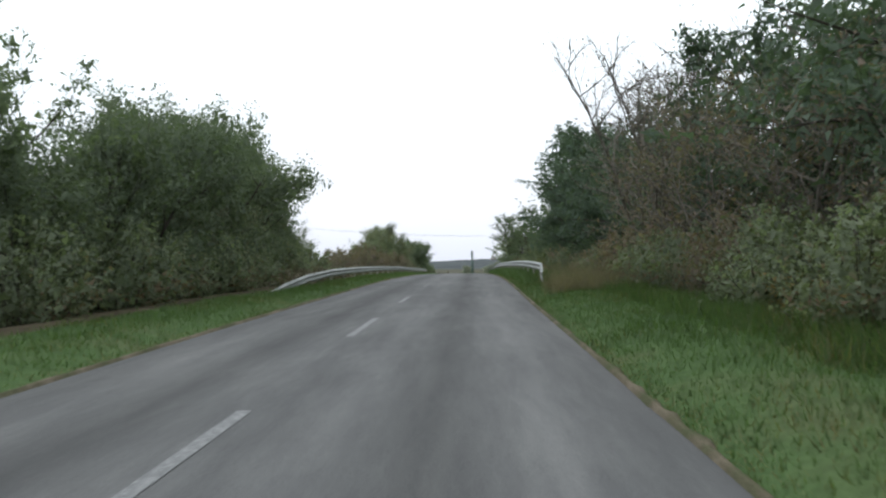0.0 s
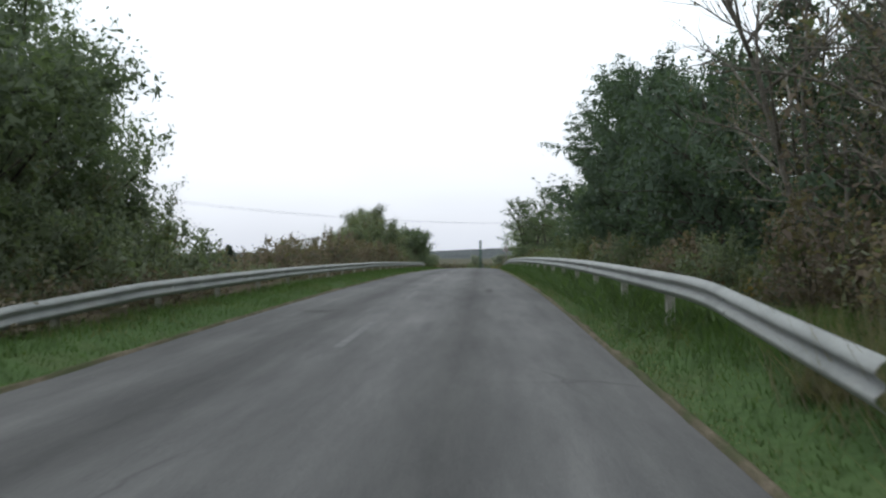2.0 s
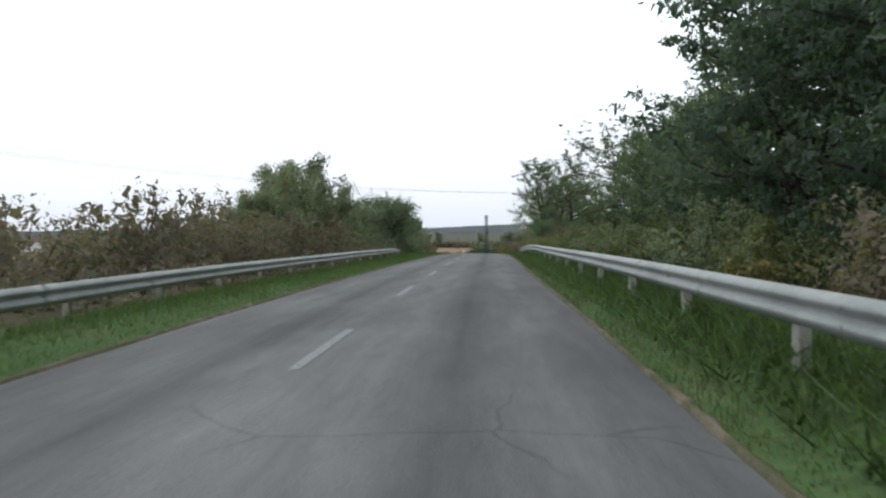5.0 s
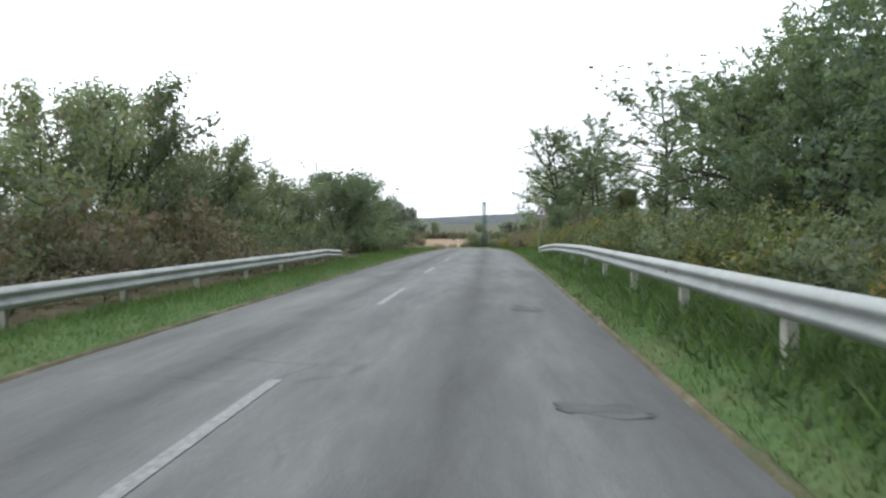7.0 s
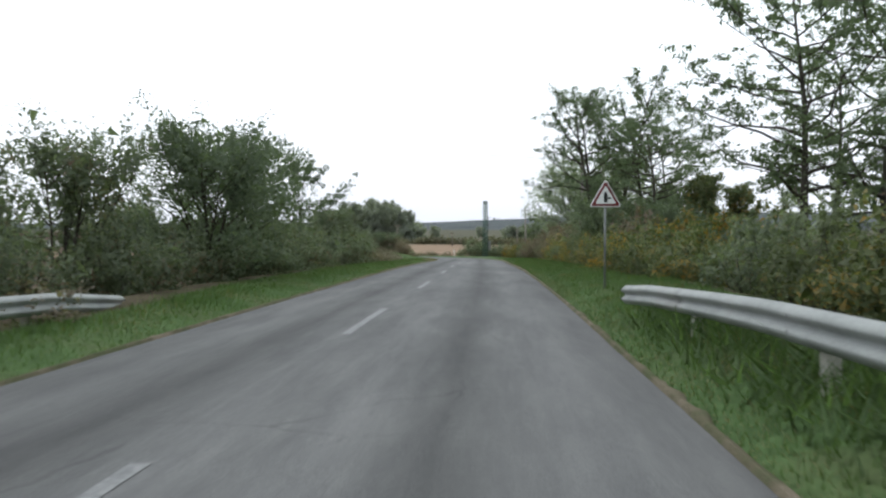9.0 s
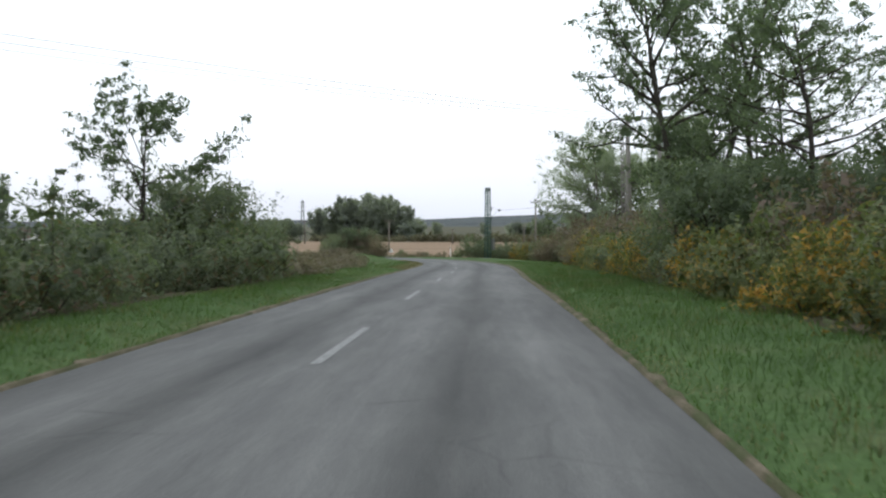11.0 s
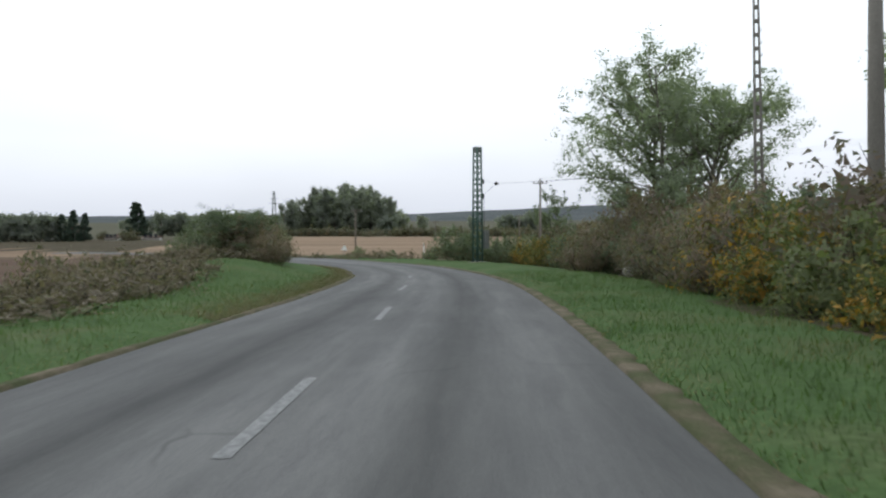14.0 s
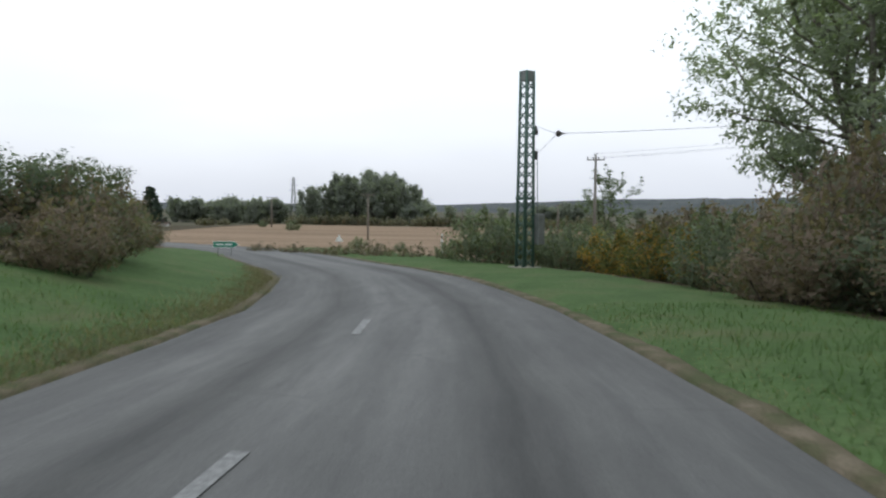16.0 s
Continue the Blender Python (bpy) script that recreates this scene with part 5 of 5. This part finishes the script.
tube_part("cable", [([(0.62, -0.1, TOP - 0.1), (0.45, -0.12, TOP * 0.6), (0.2, -0.1, TOP * 0.3), (0.35, -0.1, 0.2)], 0.02)], WIRE, twin)
tube_part("cable", [([(0.72, -0.1, TOP - 0.1), (0.6, -0.12, TOP * 0.62), (0.42, -0.1, TOP * 0.33), (0.5, -0.1, 0.2)], 0.02)], WIRE, twin)

lz = ground_z(9.95, 201.6)
lamp = thing("street_lamp", 10.45, 201.6, lz, "street lamp on a tall perforated concrete pole", "street lamp")
lamp.matrix_world = pose(10.45, 201.6, lz, 0, -1.5, 0)
LH = 9.65 - lz
for s in (-1, 1):
    tube_part("pole", [([(s * 0.17, 0, -0.5), (s * 0.13, 0, LH * 0.5), (s * 0.085, 0, LH)], [0.075, 0.065, 0.05])], CONCRETE, lamp, sides=4)
for i in range(22):
    z = 0.4 + i * (LH - 0.6) / 21
    w = 0.17 - 0.085 * z / LH
    bm = bmesh.new()
    box(bm, -w, w, -0.05, 0.05, z, z + 0.16, 0.01)
    part("rung", bm, CONCRETE, lamp)
tube_part("arm", [([(0, 0, LH - 0.1), (0.05, -0.1, LH + 0.12), (0.35, -0.25, LH + 0.16)], 0.028)], GREYSTEEL, lamp)
bm = bmesh.new()
bmesh.ops.create_uvsphere(bm, u_segments=12, v_segments=8, radius=1.0, matrix=Matrix.Translation((0.62, -0.3, LH + 0.15)) @ Matrix.Diagonal((0.36, 0.14, 0.085, 1)))
head = part("head", bm, GREYSTEEL, lamp, "grey oval lamp head", True)
bm = bmesh.new()
bmesh.ops.create_uvsphere(bm, u_segments=12, v_segments=6, radius=1.0, matrix=Matrix.Translation((0.68, -0.3, LH + 0.10)) @ Matrix.Diagonal((0.24, 0.11, 0.07, 1)))
part("cover", bm, LAMPGLASS, head, "milky lamp cover", True)
for x, dz in ((-0.12, 1.6), (-0.12, 2.1), (-0.12, 2.6)):
    tube_part("hook", [([(0.08, 0, LH - dz), (0.2, 0, LH - dz), (0.22, 0, LH - dz + 0.1)], 0.02)], CERAMIC, lamp)

# ---------------------------------------------------------------- other poles


def crossarm_pole(x, y, top, arm, mat, label, spikes=3, r=0.13, second=False):
    z = ground_z(x, y)
    p = thing("utility_pole", x, y, z, label, "utility pole", turn=RNG.uniform(-6, 6))
    h = top - z
    tube_part("pole", [([(0, 0, -0.5), (0, 0, h * 0.5), (0, 0, h)], [r * 1.25, r, r * 0.7])], mat, p, sides=8)
    bm = bmesh.new()
    box(bm, -arm, arm, -0.17, -0.10, h - 0.55 if second else h - 0.2, h - 0.43 if second else h - 0.08, 0.01)
    part("crossarm", bm, mat, p)
    xs = [-arm + 0.1 + i * (2 * arm - 0.2) / (spikes - 1) for i in range(spikes)]
    base = h - 0.43 if second else h - 0.08
    for q in xs:
        tube_part("insulator", [([(q, -0.135, base), (q, -0.135, base + 0.1), (q, -0.135, base + 0.22), (q, -0.135, base + 0.3)], [0.02, 0.07, 0.06, 0.02])], CERAMIC, p, "small dark insulator", 6)
    if second:
        for q in (-0.12, 0.12):
            tube_part("insulator", [([(0, 0, h - 0.02), (q, 0, h + 0.03), (q, 0, h + 0.2)], [0.03, 0.05, 0.05])], CERAMIC, p, "small dark insulator", 6)
    return p


crossarm_pole(6.55, 274.8, 5.5, 0.92, CONCRETE, "concrete utility pole with short crossarm and insulators", 4, 0.16, True)
crossarm_pole(-25.3, 322.0, 2.15, 1.05, WOODPOLE, "weathered utility pole with crossarm standing in the stubble", 4, 0.15)
crossarm_pole(-59.9, 383.3, 2.35, 1.3, WOODPOLE, "weathered utility pole with crossarm far in the field", 4, 0.17)
crossarm_pole(-53.6, 125.0, 10.6, 1.6, WOODPOLE, "tall utility pole with crossarm beyond the brown bushes", 3, 0.2)
crossarm_pole(7.5, 360.0, 1.0, 0.9, WOODPOLE, "pale utility pole behind the far bushes", 3, 0.16)
crossarm_pole(-13.5, 380.0, -0.4, 0.9, WOODPOLE, "pale utility pole behind the stubble field", 3, 0.16)
for x, off in ((-2.05, -1.4), (-0.05, 0.0), (2.05, 1.4)):
    wire((9.34 + x, 187.6, 8.3), (-53.6 + off, 125.0, 10.65), 1.4, 0.011, "overhead wire crossing high over the road", "wires over the road")
for dx, dz in ((-0.8, 5.2), (0.0, 5.65), (0.8, 5.2)):
    wire((6.55 + dx, 274.7, dz), (62.0 + dx, 262.0, dz + 7.5), 1.2, 0.012, "overhead wire running from the concrete pole", "wires of the concrete pole")
# a steel pylon beside the far copse
pz = ground_z(-103, 560)
pylon = thing("steel_pylon", -103, 560, pz, "far grey steel lattice pylon with three crossarms", "pylon")
PH = 14.0 - pz
for a in (-1, 1):
    for b in (-1, 1):
        tube_part("leg", [([(a * 1.3, b * 1.3, 0), (a * 0.3, b * 0.3, PH)], 0.16)], GREYSTEEL, pylon, sides=4)
for i in range(9):
    z0, z1 = PH * i / 9, PH * (i + 1) / 9
    w0, w1 = 1.3 - 1.0 * i / 9, 1.3 - 1.0 * (i + 1) / 9
    s = 1 if i % 2 else -1
    tube_part("brace", [([(-s * w0, -w0, z0), (s * w1, -w1, z1)], 0.1)], GREYSTEEL, pylon, sides=4)
for z, w in ((0.72, 2.4), (0.83, 1.9), (0.94, 1.5)):
    tube_part("crossarm", [([(-w, 0, PH * z), (w, 0, PH * z)], 0.15)], GREYSTEEL, pylon, sides=4)

# ---------------------------------------------------------------- far village houses


def house(x, y, w, d, h, roof, turn):
    z = ground_z(x, y) - 0.1
    hs = thing("house", x, y, z, "white plastered village house with a brown tiled roof", "house", "far village houses", turn)
    bm = bmesh.new()
    box(bm, -w / 2, w / 2, -d / 2, d / 2, 0, h)
    for s in (-1, 1):
        v = [bm.verts.new(p) for p in ((s * w / 2, -d / 2, h), (s * w / 2, d / 2, h), (s * w / 2, 0, h + roof))]
        bm.faces.new(v)
    part("wall", bm, PLASTER, hs)
    for s in (-1, 1):
        bm = bmesh.new()
        o = 0.4
        v = [bm.verts.new(p) for p in ((-w / 2 - o, s * (d / 2 + o), h - 0.3), (w / 2 + o, s * (d / 2 + o), h - 0.3), (w / 2 + o, 0, h + roof + 0.1), (-w / 2 - o, 0, h + roof + 0.1))]
        f = bm.faces.new(v)
        bmesh.ops.solidify(bm, geom=[f], thickness=0.2)
        part("roof", bm, TILE, hs)
    bm = bmesh.new()
    box(bm, w * 0.2, w * 0.2 + 0.6, -0.3, 0.3, h + roof * 0.5, h + roof + 0.9)
    part("chimney", bm, TILE, hs)
    for q in (-0.3, 0.0, 0.3):
        bm = bmesh.new()
        box(bm, q * w - 0.5, q * w + 0.5, -d / 2 - 0.05, -d / 2 + 0.02, 1.0, 2.3)
        part("window", bm, GLASS, hs, "dark window pane")


for a in ((-168, 432, 9, 7, 2.8, 2.6, 15), (-182, 436, 10, 8, 3.0, 3.0, -10), (-148, 446, 8, 7, 3.2, 2.4, 30), (-119, 452, 6, 3, 1.0, 0.5, 5), (-133, 452, 5, 3, 1.0, 0.5, -8), (-205, 450, 10, 8, 3, 3, 12), (-228, 445, 9, 8, 3, 2.8, -8)):
    house(*a)

# ---------------------------------------------------------------- grass on the verges, dry reeds


def blades(rng, P, tall, wide, lean):
    """One grass blade at each row of P (x, y, z and a height factor), shaded as a soft sward."""
    n = len(P)
    h = tall * rng.uniform(0.45, 1.25, n) * P[:, 3]
    az = rng.uniform(0, 2 * np.pi, n)
    w = wide * rng.uniform(0.6, 1.3, n)
    bx, by = np.cos(az) * w / 2, np.sin(az) * w / 2
    lx, ly = rng.normal(0, lean, n) * h, rng.normal(0, lean, n) * h
    base = P[:, :3]
    a = base + np.stack([bx, by, np.zeros(n) - 0.03], 1)
    b = base + np.stack([-bx, -by, np.zeros(n) - 0.03], 1)
    c = base + np.stack([lx, ly, h], 1)
    v = np.stack([a, b, c], 1).reshape(-1, 3)
    up = np.stack([rng.normal(0, 0.3, n), rng.normal(0, 0.3, n), np.ones(n)], 1)
    up /= np.linalg.norm(up, axis=1)[:, None]
    return v, np.arange(n * 3).reshape(-1, 3), np.repeat(up, 3, 0)


GR = np.random.default_rng(77)


GX, GY = np.array(gx, float), np.array(gy, float)
GZ = np.array([p[2] for p in gv]).reshape(len(gy), len(gx))


def lie(x, y):
    """Heights of the ground sheet under many points at once."""
    i, j = np.clip(np.searchsorted(GX, x) - 1, 0, len(GX) - 2), np.clip(np.searchsorted(GY, y) - 1, 0, len(GY) - 2)
    u, v = (x - GX[i]) / (GX[i + 1] - GX[i]), (y - GY[j]) / (GY[j + 1] - GY[j])
    return (GZ[j, i] * (1 - u) + GZ[j, i + 1] * u) * (1 - v) + (GZ[j + 1, i] * (1 - u) + GZ[j + 1, i + 1] * u) * v


def verge_places(side, n, inner, spread):
    """n places on a verge, denser towards the asphalt: x, y, z and a height factor."""
    t = GR.uniform(18, len(ST) - 12, n)
    x, y, hw = [np.interp(t, range(len(ST)), ST[:, k]) for k in (0, 1, 3)]
    nx, ny = [np.interp(t, range(len(ST)), NRM[:, k]) for k in range(2)]
    if side > 0:
        reach = np.interp(y, [30, 36, 185, 190], [3.1, 3.9, 3.9, 5.5])
    else:
        reach = np.interp(y, [26, 33, 124, 131, 165, 195, 210], [2.9, 1.95, 1.95, 2.9, 2.9, 5.0, 7.4])
    edge = np.array([max(0.0, shoulder_width(side, q)) for q in y])
    s = edge * np.where(GR.random(n) < np.where(y < 138, 0.4, 0.2), GR.random(n), 1.0) + inner + reach * spread * GR.random(n) ** 1.25
    px_, py_ = x + side * nx * (hw + s), y + side * ny * (hw + s)
    lump = np.array([noise.noise((a * 0.5, b * 0.35, 9.0)) for a, b in zip(px_, py_)])
    tall = 0.35 + 0.5 * np.minimum(1, s / 1.2) + 0.4 * lump
    beam = (y > 31) & (y < 126)
    tall += beam * (0.9 * np.exp(-((s - 1.3) / 0.6) ** 2) if side > 0 else 0.4 * np.exp(-((s - 2.0) / 0.6) ** 2))
    return np.stack([px_, py_, lie(px_, py_), np.maximum(0.25, tall)], 1)


for side, num in ((1, 170000), (-1, 135000)):
    v, f, nm = blades(GR, verge_places(side, num, -0.04, 1.0), 0.15, 0.017, 0.5)
    tagged(new("verge_grass", quick_mesh("verge_grass", v, f, GRASS, nm)), "rough green grass on the roadside verge", "grass", kind="stuff")
    v, f, nm = blades(GR, verge_places(side, 32000, -0.05, 0.13), 0.07, 0.016, 0.7)
    tagged(new("edge_straw", quick_mesh("edge_straw", v, f, DRY, nm)), "short dry straw and dead grass along the asphalt's edge", "dry grass", kind="stuff")


REED_TUFTS = [(2.75, 26.2, 0.22), (3.2, 27.0, 0.32), (3.7, 26.4, 0.25), (3.0, 28.1, 0.28), (3.9, 27.8, 0.34), (3.5, 29.0, 0.26), (4.4, 28.6, 0.3), (4.3, 26.9, 0.22), (2.8, 29.4, 0.18)]


def bend_straw():
    y = GR.uniform(184, 224)
    hw, x, z = [float(np.interp(y, ST[:, 1], ST[:, k])) for k in (3, 0, 2)]
    return x - hw - abs(GR.normal(0.1, 0.55)), y, z, GR.uniform(0.5, 1.1)


P = np.array([bend_straw() for _ in range(26000)])
P[:, 2] = lie(P[:, 0], P[:, 1])
v, f, nm = blades(GR, P, 0.12, 0.017, 0.7)
tagged(new("dead_grass", quick_mesh("dead_grass", v, f, DRY, nm)), "yellowed dead grass on the inside of the bend", "dry grass", kind="stuff")


def reed_spot():
    x0, y0, r = REED_TUFTS[GR.integers(0, len(REED_TUFTS))]
    px_, py_ = x0 + GR.normal(0, r), y0 + GR.normal(0, r * 1.3)
    return px_, py_, ground_z(px_, py_), GR.uniform(0.35, 0.7) + 0.9 * r


def rank_spot():
    y = GR.uniform(4.0, 36.0)
    px_ = 3.9 + 1.7 * GR.random()
    return px_, y, ground_z(px_, y), 0.7 + 0.6 * noise.noise((px_ * 0.7, y * 0.5, 6.0))


v, f, nm = blades(GR, np.array([reed_spot() for _ in range(3000)]), 1.05, 0.011, 0.55)
tagged(new("dry_reed", quick_mesh("dry_reed", v, f, DRY, nm)), "tall dry straw-coloured grass at the wood's edge", "dry grass", kind="stuff")
v, f, nm = blades(GR, np.array([rank_spot() for _ in range(16000)]), 0.40, 0.018, 0.45)
tagged(new("tall_grass", quick_mesh("tall_grass", v, f, GRASS, nm)), "tall green grass among the dry stalks", "grass", kind="stuff")


def nettle_spot():
    y = GR.uniform(34, 122)
    x, z = smooth_path(y)
    px_ = x + max(2.25, 2.75 + GR.normal(0.35, 0.5))
    return px_, y, ground_z(px_, y) + 0.22 * GR.random(), 1.0 + 0.5 * noise.noise((px_, y * 0.5, 3.0))


v, f, nm = blades(GR, np.array([nettle_spot() for _ in range(22000)]), 0.24, 0.035, 0.9)
tagged(new("roadside_weeds", quick_mesh("roadside_weeds", v, f, WEED, nm)), "leafy green weeds under the guard rail", "weeds", kind="stuff")
